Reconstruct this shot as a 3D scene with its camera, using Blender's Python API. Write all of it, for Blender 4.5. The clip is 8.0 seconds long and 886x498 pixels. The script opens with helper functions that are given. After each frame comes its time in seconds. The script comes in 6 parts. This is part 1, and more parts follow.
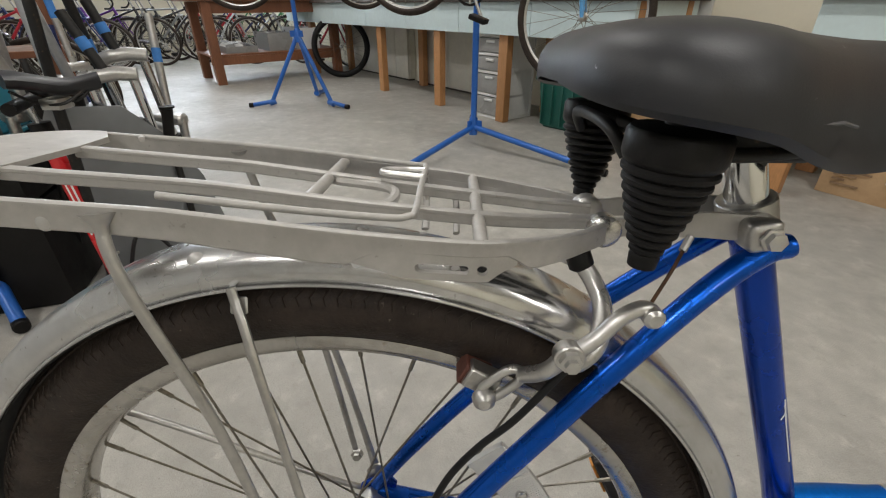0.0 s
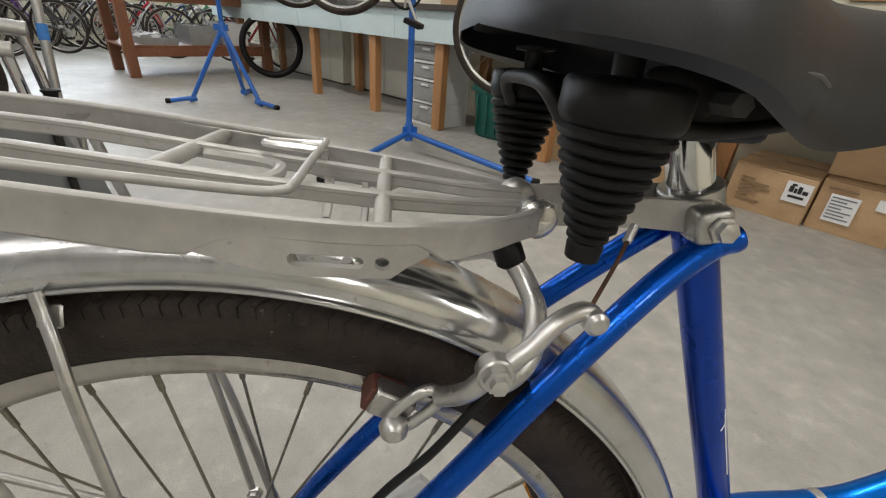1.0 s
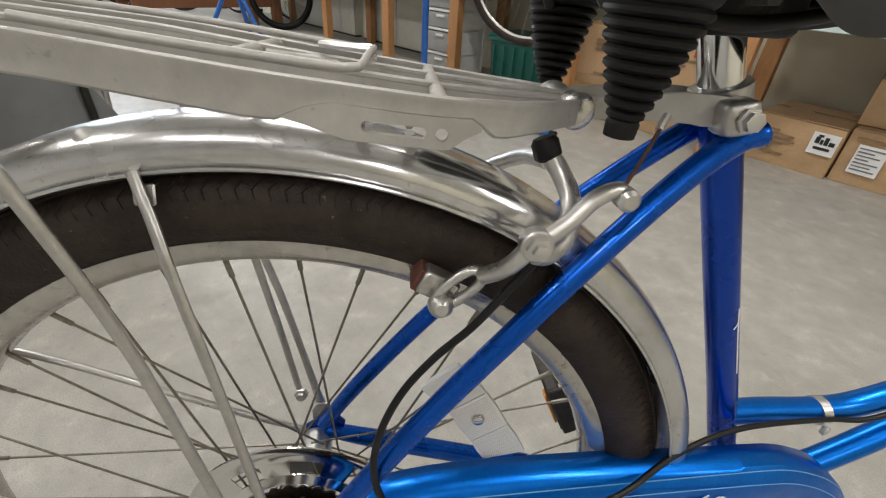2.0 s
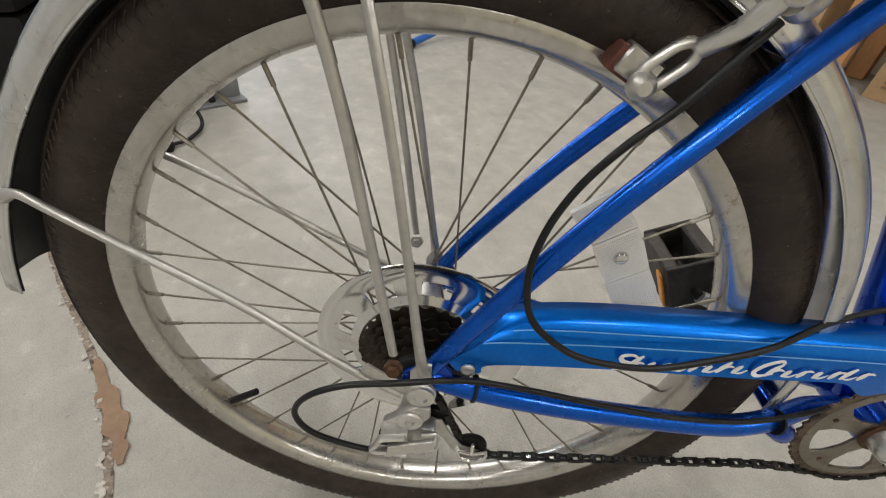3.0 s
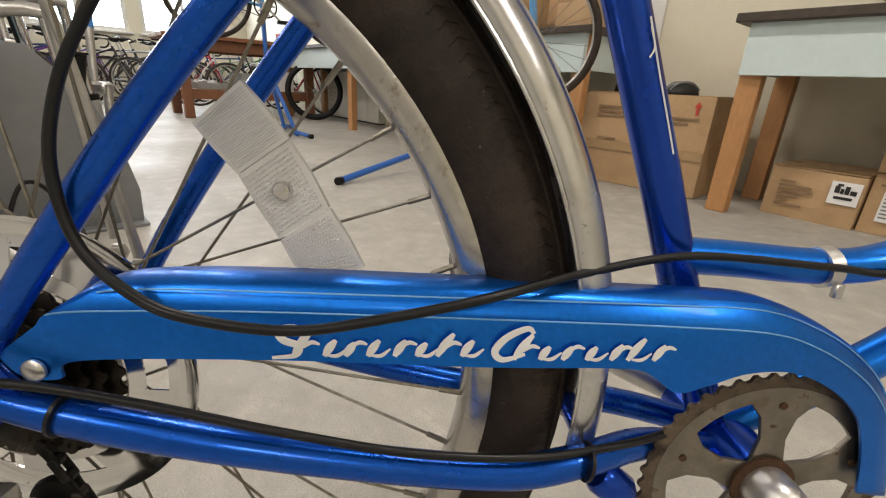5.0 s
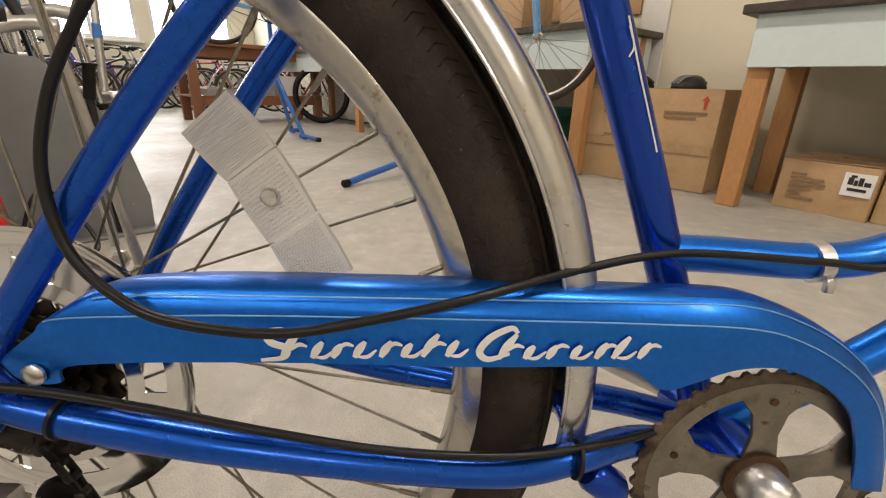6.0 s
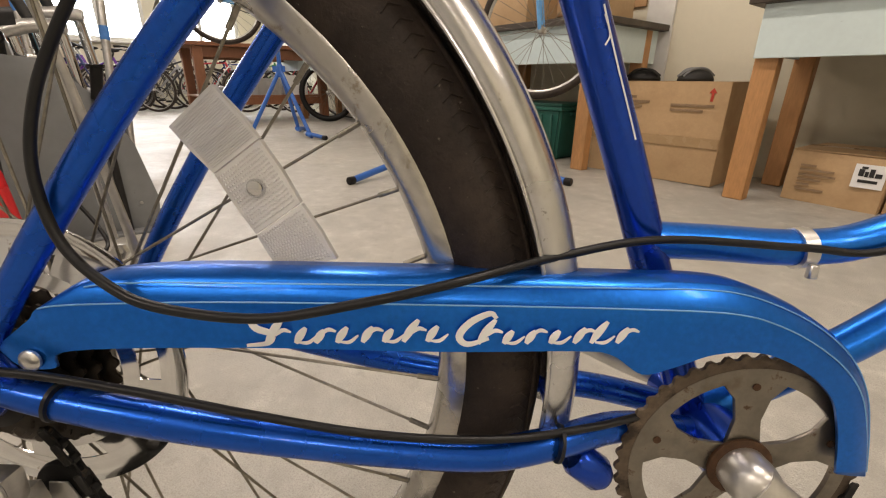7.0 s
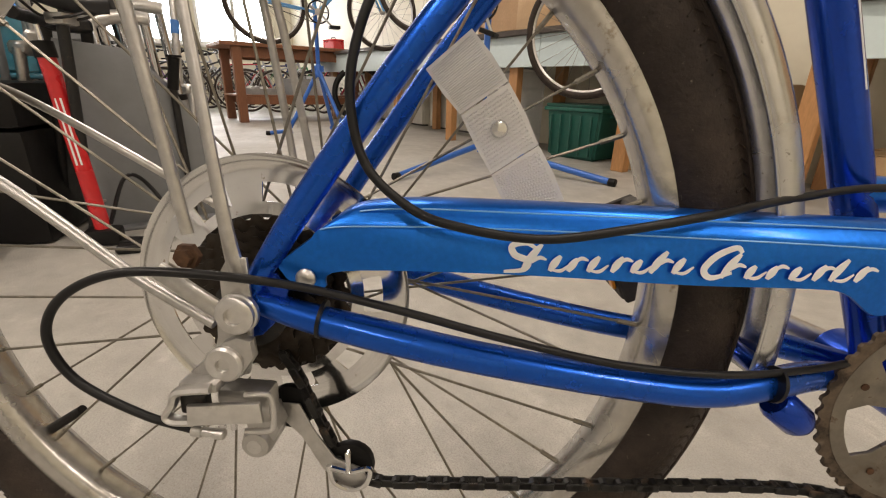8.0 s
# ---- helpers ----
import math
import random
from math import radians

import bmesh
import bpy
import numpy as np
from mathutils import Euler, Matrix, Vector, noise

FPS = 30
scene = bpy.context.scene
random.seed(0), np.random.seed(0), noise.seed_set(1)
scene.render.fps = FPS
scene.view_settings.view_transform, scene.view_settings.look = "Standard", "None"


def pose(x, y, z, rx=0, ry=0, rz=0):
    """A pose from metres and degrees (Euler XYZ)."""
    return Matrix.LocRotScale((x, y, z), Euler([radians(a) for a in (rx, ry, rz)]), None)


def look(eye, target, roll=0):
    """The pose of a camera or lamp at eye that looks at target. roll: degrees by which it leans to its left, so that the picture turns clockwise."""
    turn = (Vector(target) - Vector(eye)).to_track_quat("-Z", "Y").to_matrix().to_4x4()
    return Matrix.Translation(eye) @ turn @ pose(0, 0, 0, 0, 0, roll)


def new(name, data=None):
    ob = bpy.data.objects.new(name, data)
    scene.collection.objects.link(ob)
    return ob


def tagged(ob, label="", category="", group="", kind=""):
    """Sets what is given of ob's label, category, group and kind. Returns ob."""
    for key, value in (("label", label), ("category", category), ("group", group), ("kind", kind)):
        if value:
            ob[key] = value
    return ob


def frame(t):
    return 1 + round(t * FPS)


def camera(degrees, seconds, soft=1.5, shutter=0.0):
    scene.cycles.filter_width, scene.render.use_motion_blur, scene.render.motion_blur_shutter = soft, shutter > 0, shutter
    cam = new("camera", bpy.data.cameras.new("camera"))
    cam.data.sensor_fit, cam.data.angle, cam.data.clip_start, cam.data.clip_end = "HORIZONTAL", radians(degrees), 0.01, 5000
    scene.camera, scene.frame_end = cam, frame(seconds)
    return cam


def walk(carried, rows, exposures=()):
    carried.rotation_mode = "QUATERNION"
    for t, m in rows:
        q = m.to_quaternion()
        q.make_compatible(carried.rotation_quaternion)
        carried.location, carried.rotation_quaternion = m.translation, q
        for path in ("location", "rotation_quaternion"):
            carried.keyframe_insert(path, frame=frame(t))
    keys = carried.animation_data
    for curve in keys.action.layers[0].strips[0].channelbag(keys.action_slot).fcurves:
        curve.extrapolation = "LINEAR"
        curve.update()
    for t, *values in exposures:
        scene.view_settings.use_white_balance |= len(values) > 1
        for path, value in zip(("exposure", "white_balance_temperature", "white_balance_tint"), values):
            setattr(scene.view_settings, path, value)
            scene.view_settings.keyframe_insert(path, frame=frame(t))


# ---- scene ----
cam = camera(90.7, 8.0, soft=1.15)
PATH = [
    (0, (0.093, -0.208, 0.829), (0.045, 1.535, -0.151), -0.3),
    (0.5, (0.092, -0.175, 0.791), (0.194, 1.587, -0.15), 2.4),
    (1, (0.112, -0.163, 0.793), (0.348, 1.59, -0.14), 4.3),
    (1.5, (0.115, -0.158, 0.792), (0.399, 1.576, -0.162), 4.0),
    (2, (0.091, -0.203, 0.769), (0.275, 1.464, -0.321), 3.8),
    (2.2, (0.066, -0.23, 0.747), (0.162, 1.396, -0.413), 3.6),
    (3.3, (0.011, -0.253, 0.668), (-0.01, 1.253, -0.648), 4.9),
    (3.5, (0.024, -0.262, 0.673), (-0.008, 1.247, -0.639), 4.7),
    (4, (0.131, -0.269, 0.649), (0.077, 1.488, -0.305), 4.4),
    (4.5, (0.22, -0.228, 0.546), (0.25, 1.608, -0.245), 4.9),
    (5, (0.241, -0.226, 0.513), (0.3, 1.647, -0.187), 3.2),
    (6.5, (0.265, -0.232, 0.517), (0.256, 1.64, -0.187), 1.0),
    (7, (0.272, -0.236, 0.513), (0.247, 1.632, -0.202), 0.8),
    (7.5, (0.246, -0.248, 0.505), (0.202, 1.618, -0.214), 1.0),
    (8, (0.136, -0.271, 0.476), (0.038, 1.601, -0.219), 1.6),
]
walk(cam, [(t, look(eye, target, roll)) for t, eye, target, roll in PATH],
     exposures=[(0.0, -0.2, 6350, 11), (1.5, -0.05, 6350, 11), (3.5, 0.07, 6450, 11), (4.5, 0.07, 6700, 12), (6.5, 0.12, 7500, 18), (8.0, 0.08, 7400, 18)])

# ---- light ----
world = bpy.data.worlds.new("sky")
scene.world = world
world.use_nodes = True
wn = world.node_tree.nodes
sky = wn.new("ShaderNodeTexSky")
sky.sky_type, sky.sun_disc = "NISHITA", False
sky.sun_elevation, sky.sun_rotation = radians(38), radians(200)
world.node_tree.links.new(sky.outputs["Color"], wn["Background"].inputs["Color"])
wn["Background"].inputs["Strength"].default_value = 0.12
sun = new("sun", bpy.data.lights.new("sun", "SUN"))
sun.data.energy, sun.data.angle, sun.data.color = 2.5, radians(0.6), (1, 0.95, 0.88)
sun.matrix_world = look((-3, -4, 6), (0, 4, 0))
LAMP_WATTS = 26.5
WINDOW_WATTS = 62

# ---- the room's own axes: x along the workbenches, y into the wall behind them ----
ROOM = pose(1.635, 1.865, 0, 0, 0, -51.2)


def at_room(x, y, z=0, rz=0, rx=0, ry=0):
    return ROOM @ pose(x, y, z, rx, ry, rz)


# ---- mesh helpers ----
def obj(name, bm, material, parent=None, label="", smooth=True):
    me = bpy.data.meshes.new(name)
    bm.to_mesh(me)
    bm.free()
    if smooth:
        me.shade_smooth()
        me.set_sharp_from_angle(angle=radians(38))
    for m in material if isinstance(material, (list, tuple)) else (material,):
        me.materials.append(m)
    ob = new(name, me)
    ob.parent = parent
    if label:
        ob["label"] = label
    return ob


def part(name, bm, material, parent, label="", smooth=True):
    return obj(name, bm, material, parent, label, smooth)


def thing(name, m, label, category, group="", kind=""):
    ob = new(name)
    ob.empty_display_size = 0.05
    ob.matrix_world = m
    return tagged(ob, label, category, group, kind)


def again(name, me, parent, m):
    ob = new(name, me)
    ob.parent = parent
    ob.matrix_basis = m
    return ob


def spline(points, steps=6):
    """A smooth line through the points (Catmull-Rom)."""
    p = [Vector(q) for q in points]
    p = [p[0] * 2 - p[1]] + p + [p[-1] * 2 - p[-2]]
    out = []
    for i in range(1, len(p) - 2):
        for k in range(steps):
            t = k / steps
            a, b, c, d = p[i - 1], p[i], p[i + 1], p[i + 2]
            out.append(0.5 * (2 * b + (c - a) * t + (2 * a - 5 * b + 4 * c - d) * t * t + (3 * b - a - 3 * c + d) * t ** 3))
    return out + [p[-2]]


def sweep(line, radius, sides=12, bm=None, flat=1.0, closed=False, up=(0, 1, 0)):
    """A tube along a line; radius may be a function of the share of its length; flat squeezes it across up."""
    bm = bm or bmesh.new()
    pts = [Vector(q) for q in line]
    n, rings = len(pts), []
    nrm = Vector(up)
    for i, q in enumerate(pts):
        if closed:
            tan = (pts[(i + 1) % n] - pts[i - 1]).normalized()
        else:
            tan = (pts[min(i + 1, n - 1)] - pts[max(i - 1, 0)]).normalized()
        nrm = nrm - tan * nrm.dot(tan)
        if nrm.length < 1e-4:
            nrm = tan.orthogonal()
        nrm.normalize()
        bi = tan.cross(nrm)
        r = radius(i / max(n - 1, 1)) if callable(radius) else radius
        rings.append([bm.verts.new(q + nrm * (math.cos(k / sides * math.tau) * r * flat) + bi * (math.sin(k / sides * math.tau) * r)) for k in range(sides)])
    for i in range(n if closed else n - 1):
        a, b = rings[i], rings[(i + 1) % n]
        for k in range(sides):
            bm.faces.new((a[k], a[(k + 1) % sides], b[(k + 1) % sides], b[k]))
    if not closed:
        bm.faces.new(rings[0][::-1])
        bm.faces.new(rings[-1])
    bmesh.ops.recalc_face_normals(bm, faces=bm.faces[:])
    return bm


def tube(points, radius, sides=12, steps=6, bm=None, flat=1.0):
    return sweep(spline(points, steps) if len(points) > 2 else points, radius, sides, bm, flat)


def lathe(profile, m=None, seg=32, bm=None, cap=True):
    """Turns (radius, height) pairs round the local z axis; m places the result."""
    bm = bm or bmesh.new()
    m = m or Matrix()
    rings = [[bm.verts.new(m @ Vector((r * math.cos(k / seg * math.tau), r * math.sin(k / seg * math.tau), h))) for k in range(seg)] for r, h in profile]
    made = []
    for a, b in zip(rings, rings[1:]):
        for k in range(seg):
            made.append(bm.faces.new((a[k], a[(k + 1) % seg], b[(k + 1) % seg], b[k])))
    if cap:
        made.append(bm.faces.new(rings[0][::-1]))
        made.append(bm.faces.new(rings[-1]))
    bmesh.ops.recalc_face_normals(bm, faces=made)
    return bm


def ring(profile, m=None, seg=64, bm=None):
    """Turns a closed (radius, height) outline round the local z axis."""
    bm = bm or bmesh.new()
    m = m or Matrix()
    rows = [[bm.verts.new(m @ Vector((r * math.cos(k / seg * math.tau), r * math.sin(k / seg * math.tau), h))) for r, h in profile] for k in range(seg)]
    c = len(profile)
    made = []
    for k in range(seg):
        a, b = rows[k], rows[(k + 1) % seg]
        for i in range(c):
            made.append(bm.faces.new((a[i], a[(i + 1) % c], b[(i + 1) % c], b[i])))
    bmesh.ops.recalc_face_normals(bm, faces=made)
    return bm


def block(x0, y0, z0, x1, y1, z1, bevel=0.0, bm=None, m=None, segments=1):
    own = bmesh.new()
    c = Matrix.Translation(((x0 + x1) / 2, (y0 + y1) / 2, (z0 + z1) / 2)) @ Matrix.Diagonal((x1 - x0, y1 - y0, z1 - z0, 1))
    bmesh.ops.create_cube(own, size=1, matrix=c)
    if bevel:
        bmesh.ops.bevel(own, geom=own.edges[:], offset=bevel, segments=segments, affect="EDGES", profile=0.6)
    if m:
        own.transform(m)
    if bm is None:
        return own
    tmp = bpy.data.meshes.new("tmp")
    own.to_mesh(tmp)
    own.free()
    bm.from_mesh(tmp)
    bpy.data.meshes.remove(tmp)
    return bm


def plate(outline, y0, y1, bevel=0.0, holes=(), m=None):
    """A flat piece: an outline in x and z, from y0 to y1, with round holes cut by bridging (cx, cz, r)."""
    bm = bmesh.new()
    vs = [bm.verts.new((x, y0, z)) for x, z in outline]
    f = bm.faces.new(vs)
    r = bmesh.ops.extrude_face_region(bm, geom=[f])
    bmesh.ops.translate(bm, vec=(0, y1 - y0, 0), verts=[v for v in r["geom"] if isinstance(v, bmesh.types.BMVert)])
    bmesh.ops.recalc_face_normals(bm, faces=bm.faces[:])
    if bevel:
        es = [e for e in bm.edges if abs(e.verts[0].co.y - e.verts[1].co.y) < 1e-6]
        bmesh.ops.bevel(bm, geom=es, offset=bevel, segments=2, affect="EDGES", profile=0.5)
    bmesh.ops.triangulate(bm, faces=[q for q in bm.faces if len(q.verts) > 4])
    if m:
        bm.transform(m)
    return bm


ALONG_Y = Matrix.Rotation(radians(90), 4, "X")   # local z of a turned piece points to -y


def turned_y(x, y, z):
    return Matrix.Translation((x, y, z)) @ ALONG_Y

# ---- materials ----
def surface(name, base, rough=0.5, metal=0.0, spots=(), grain=40.0, amount=0.15, bump=0.0, bump_scale=200.0, coat=0.0, rough_var=0.1, per_piece=0.0, spec=0.5, alpha=1.0, transmission=0.0, stretch=(1, 1, 1)):
    """A painted, metal, wood or mineral surface: base colour with grain and larger patches, spots as (scale, low, high, colour)."""
    mat = bpy.data.materials.new(name)
    mat.use_nodes = True
    t = mat.node_tree
    n, l = t.nodes, t.links
    b = n["Principled BSDF"]
    tc = n.new("ShaderNodeTexCoord")
    mp = n.new("ShaderNodeMapping")
    mp.inputs["Scale"].default_value = stretch
    l.new(tc.outputs["Object"], mp.inputs["Vector"])

    def noise_at(scale, detail=4.0, roughness=0.6):
        q = n.new("ShaderNodeTexNoise")
        q.inputs["Scale"].default_value, q.inputs["Detail"].default_value, q.inputs["Roughness"].default_value = scale, detail, roughness
        l.new(mp.outputs["Vector"], q.inputs["Vector"])
        return q.outputs["Fac"]

    def span(value, a, bb, lo, hi):
        q = n.new("ShaderNodeMapRange")
        q.inputs["From Min"].default_value, q.inputs["From Max"].default_value = a, bb
        q.inputs["To Min"].default_value, q.inputs["To Max"].default_value = lo, hi
        l.new(value, q.inputs["Value"])
        return q.outputs["Result"]

    def mix(fac, a, bb, blend="MIX"):
        q = n.new("ShaderNodeMix")
        q.data_type, q.blend_type = "RGBA", blend
        l.new(fac, q.inputs[0]) if not isinstance(fac, float) else setattr(q.inputs[0], "default_value", fac)
        for sock, val in ((q.inputs[6], a), (q.inputs[7], bb)):
            if isinstance(val, tuple):
                sock.default_value = (*val, 1) if len(val) == 3 else val
            else:
                l.new(val, sock)
        return q.outputs[2]

    fine, wide = noise_at(grain), noise_at(grain / 9)
    dark = tuple(c * (1 - amount) for c in base)
    light = tuple(min(1, c * (1 + amount)) for c in base)
    col = mix(span(fine, 0.3, 0.7, 0, 1), dark, light)
    col = mix(span(wide, 0.35, 0.65, 0, 0.6), col, tuple(c * (1 - amount * 1.2) for c in base))
    rsock = span(wide, 0.3, 0.7, max(0.02, rough - rough_var), min(1, rough + rough_var))
    for scale, lo, hi, colour, strength in spots:
        f = span(noise_at(scale, 6, 0.65), lo, hi, 0, strength)
        col = mix(f, col, colour)
    if per_piece:
        oi = n.new("ShaderNodeObjectInfo")
        col = mix(span(oi.outputs["Random"], 0, 1, 0, per_piece), col, tuple(c * 0.6 for c in base))
    l.new(col, b.inputs["Base Color"])
    l.new(rsock, b.inputs["Roughness"])
    b.inputs["Metallic"].default_value = metal
    b.inputs["Coat Weight"].default_value = coat
    b.inputs["Coat Roughness"].default_value = 0.08
    b.inputs["Specular IOR Level"].default_value = spec
    b.inputs["Alpha"].default_value = alpha
    b.inputs["Transmission Weight"].default_value = transmission
    if bump:
        q = n.new("ShaderNodeBump")
        q.inputs["Strength"].default_value, q.inputs["Distance"].default_value = bump, 0.002
        l.new(noise_at(bump_scale), q.inputs["Height"])
        l.new(q.outputs["Normal"], b.inputs["Normal"])
    return mat


# one blue paint in lit, shaded and half-shaded tones; shade is in the colour
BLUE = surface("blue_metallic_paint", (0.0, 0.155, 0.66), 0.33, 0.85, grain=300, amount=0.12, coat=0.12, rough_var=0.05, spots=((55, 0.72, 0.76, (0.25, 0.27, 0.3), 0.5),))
BLUE_SHADED = surface("blue_paint_shaded", (0.0, 0.052, 0.42), 0.25, 0.75, grain=300, amount=0.12, coat=0.25, rough_var=0.05, spots=((60, 0.73, 0.76, (0.2, 0.22, 0.28), 0.5),))
BLUE_HALF_SHADED = surface("blue_paint_half_shaded", (0.0, 0.088, 0.51), 0.27, 0.8, grain=300, amount=0.12, coat=0.2, rough_var=0.05, spots=((58, 0.72, 0.76, (0.2, 0.23, 0.3), 0.5),))
# pale blue that stands in for the highlights on the chain guard's folds
GUARD_HIGHLIGHT = surface("light_blue_fold_highlight", (0.16, 0.42, 0.75), 0.35, 0.2, grain=60)
LETTER = surface("white_decal", (0.78, 0.8, 0.8), 0.4, 0, grain=90, amount=0.06, spots=((140, 0.66, 0.72, (0.1, 0.2, 0.5), 0.5),))
ALLOY = surface("dull_aluminium", (0.52, 0.51, 0.49), 0.36, 0.88, grain=120, amount=0.14, bump=0.12, bump_scale=300, spots=((25, 0.58, 0.75, (0.3, 0.29, 0.27), 0.6),))
ALLOY_BRIGHT = surface("cast_aluminium", (0.62, 0.61, 0.59), 0.35, 0.88, grain=150, amount=0.1, bump=0.08, bump_scale=400, spots=((60, 0.62, 0.72, (0.3, 0.27, 0.22), 0.6),))
RACK = surface("dusty_rack_casting", (0.47, 0.455, 0.43), 0.55, 0.35, grain=90, amount=0.1, bump=0.1, bump_scale=320, spots=((14, 0.52, 0.72, (0.36, 0.345, 0.32), 0.6), (160, 0.64, 0.7, (0.25, 0.235, 0.21), 0.5)))
FENDER = surface("scuffed_steel_fender", (0.65, 0.65, 0.65), 0.24, 0.95, grain=60, amount=0.12, rough_var=0.12, spots=((30, 0.55, 0.72, (0.33, 0.31, 0.28), 0.55), (240, 0.64, 0.7, (0.14, 0.12, 0.1), 0.6)), bump=0.05, bump_scale=90)
CHROME = surface("worn_chrome", (0.72, 0.72, 0.72), 0.12, 1.0, grain=50, amount=0.06, rough_var=0.06, spots=((180, 0.66, 0.72, (0.22, 0.13, 0.07), 0.7),))
RIM = surface("oxidised_rim", (0.52, 0.505, 0.475), 0.25, 0.85, grain=110, amount=0.14, spots=((90, 0.6, 0.7, (0.22, 0.16, 0.1), 0.7), (20, 0.5, 0.8, (0.33, 0.3, 0.26), 0.6)), bump=0.08, bump_scale=300)
SPOKE = surface("tarnished_spoke", (0.25, 0.23, 0.19), 0.4, 0.8, grain=200, amount=0.3)
TYRE = surface("aged_black_rubber", (0.032, 0.0225, 0.0175), 0.6, 0, grain=90, amount=0.4, bump=0.5, bump_scale=320, rough_var=0.2, spots=((22, 0.5, 0.7, (0.05, 0.035, 0.026), 0.8), (75, 0.6, 0.7, (0.012, 0.009, 0.008), 0.8), (190, 0.66, 0.71, (0.2, 0.17, 0.14), 0.6)), stretch=(1, 1, 1), spec=0.3)
RUBBER = surface("black_rubber", (0.0065, 0.006, 0.006), 0.5, 0, grain=120, amount=0.2, bump=0.15, spec=0.25)
SADDLE = surface("black_vinyl", (0.014, 0.015, 0.019), 0.44, 0, spec=0.55, grain=30, amount=0.15, bump=0.07, bump_scale=900, rough_var=0.08, spots=((150, 0.70, 0.74, (0.35, 0.35, 0.36), 0.6),))
SADDLE_SEAM = surface("grey_piping", (0.10, 0.10, 0.11), 0.5, 0)
# dirty black steel, also used to colour the shade inside the rear fender
STEEL_BLACK = surface("dirty_black_steel_and_shade", (0.008, 0.0075, 0.007), 0.55, 0.0, grain=150, amount=0.4, spots=((70, 0.6, 0.7, (0.09, 0.05, 0.025), 0.7),))
RUST = surface("rusty_brown_steel", (0.1, 0.05, 0.025), 0.7, 0.4, grain=200, amount=0.4, bump=0.3)
SPROCKET = surface("grimy_sprocket_steel", (0.055, 0.045, 0.036), 0.45, 0.8, grain=90, amount=0.4, spots=((80, 0.5, 0.65, (0.03, 0.02, 0.012), 0.9),))
RINGSTEEL = surface("rust_specked_chainring", (0.24, 0.215, 0.18), 0.4, 0.85, grain=90, amount=0.2, spots=((30, 0.55, 0.7, (0.12, 0.08, 0.05), 0.6), (90, 0.6, 0.68, (0.09, 0.045, 0.022), 0.85)))
RINGEDGE = surface("rusty_greased_teeth", (0.14, 0.105, 0.075), 0.6, 0.5, grain=140, amount=0.35, bump=0.3, bump_scale=300, spots=((60, 0.5, 0.62, (0.022, 0.014, 0.01), 0.85), (35, 0.58, 0.66, (0.2, 0.17, 0.14), 0.6)))
PEDAL = surface("dusty_pedal_plastic", (0.045, 0.038, 0.032), 0.7, 0, grain=120, amount=0.35, bump=0.3)
PAD = surface("brown_brake_pad", (0.13, 0.045, 0.03), 0.7, 0, grain=150, amount=0.3)
CABLE = surface("black_cable_housing", (0.009, 0.009, 0.01), 0.38, 0, grain=200, amount=0.2, spec=0.3)
REFLECT = surface("clear_reflector_plastic", (0.9, 0.9, 0.88), 0.2, 0, grain=30, amount=0.02, spec=0.6, transmission=0.4)
AMBER = surface("amber_reflector", (0.8, 0.3, 0.02), 0.3, 0, grain=100)
FLOOR = surface("worn_concrete", (0.46, 0.445, 0.405), 0.46, 0, grain=13, amount=0.2, rough_var=0.18, bump=0.9, bump_scale=230, spots=((1.3, 0.48, 0.7, (0.36, 0.35, 0.32), 0.6), (4.5, 0.56, 0.70, (0.27, 0.26, 0.235), 0.55), (24, 0.58, 0.68, (0.3, 0.28, 0.25), 0.5), (60, 0.68, 0.72, (0.12, 0.11, 0.095), 0.75), (13, 0.58, 0.75, (0.6, 0.58, 0.53), 0.75), (110, 0.56, 0.68, (0.3, 0.285, 0.255), 0.5), (420, 0.48, 0.6, (0.29, 0.275, 0.245), 0.6), (330, 0.62, 0.68, (0.66, 0.63, 0.58), 0.6)))
WALL = surface("cream_wall_paint", (0.72, 0.68, 0.55), 0.6, 0, grain=25, amount=0.03, bump=0.08, bump_scale=120)
WALL_GREY = surface("grey_wall_paint", (0.55, 0.55, 0.53), 0.65, 0, grain=12, amount=0.05, bump=0.1, bump_scale=60)
CEILING = surface("white_ceiling_board", (0.78, 0.78, 0.76), 0.8, 0, grain=30, amount=0.04)
BENCH_PAINT = surface("pale_blue_bench_paint", (0.58, 0.69, 0.7), 0.45, 0, grain=30, amount=0.05, spots=((50, 0.68, 0.75, (0.32, 0.36, 0.36), 0.6),))
BENCH_TOP = surface("dark_bench_top", (0.06, 0.045, 0.035), 0.45, 0, grain=50, amount=0.3)
WOOD = surface("orange_timber", (0.52, 0.26, 0.105), 0.5, 0, grain=18, amount=0.22, stretch=(6, 6, 1), spots=((40, 0.66, 0.76, (0.16, 0.07, 0.03), 0.7),), per_piece=0.3)
WOOD_RED = surface("stained_table_timber", (0.24, 0.095, 0.045), 0.45, 0, grain=18, amount=0.22, stretch=(6, 6, 1), per_piece=0.3)
CARD = surface("brown_cardboard", (0.52, 0.345, 0.19), 0.75, 0, grain=60, amount=0.07, spots=((6, 0.5, 0.75, (0.36, 0.22, 0.11), 0.5),), per_piece=0.15)
CARD_TAPE = surface("packing_tape", (0.42, 0.28, 0.15), 0.25, 0, grain=60, amount=0.06)
INK = surface("faded_box_print", (0.27, 0.175, 0.10), 0.7, 0, grain=200, amount=0.2)
RED_INK = surface("red_box_print", (0.5, 0.05, 0.03), 0.7, 0)
PAPER = surface("white_paper_label", (0.8, 0.8, 0.8), 0.6, 0, grain=50, amount=0.03)
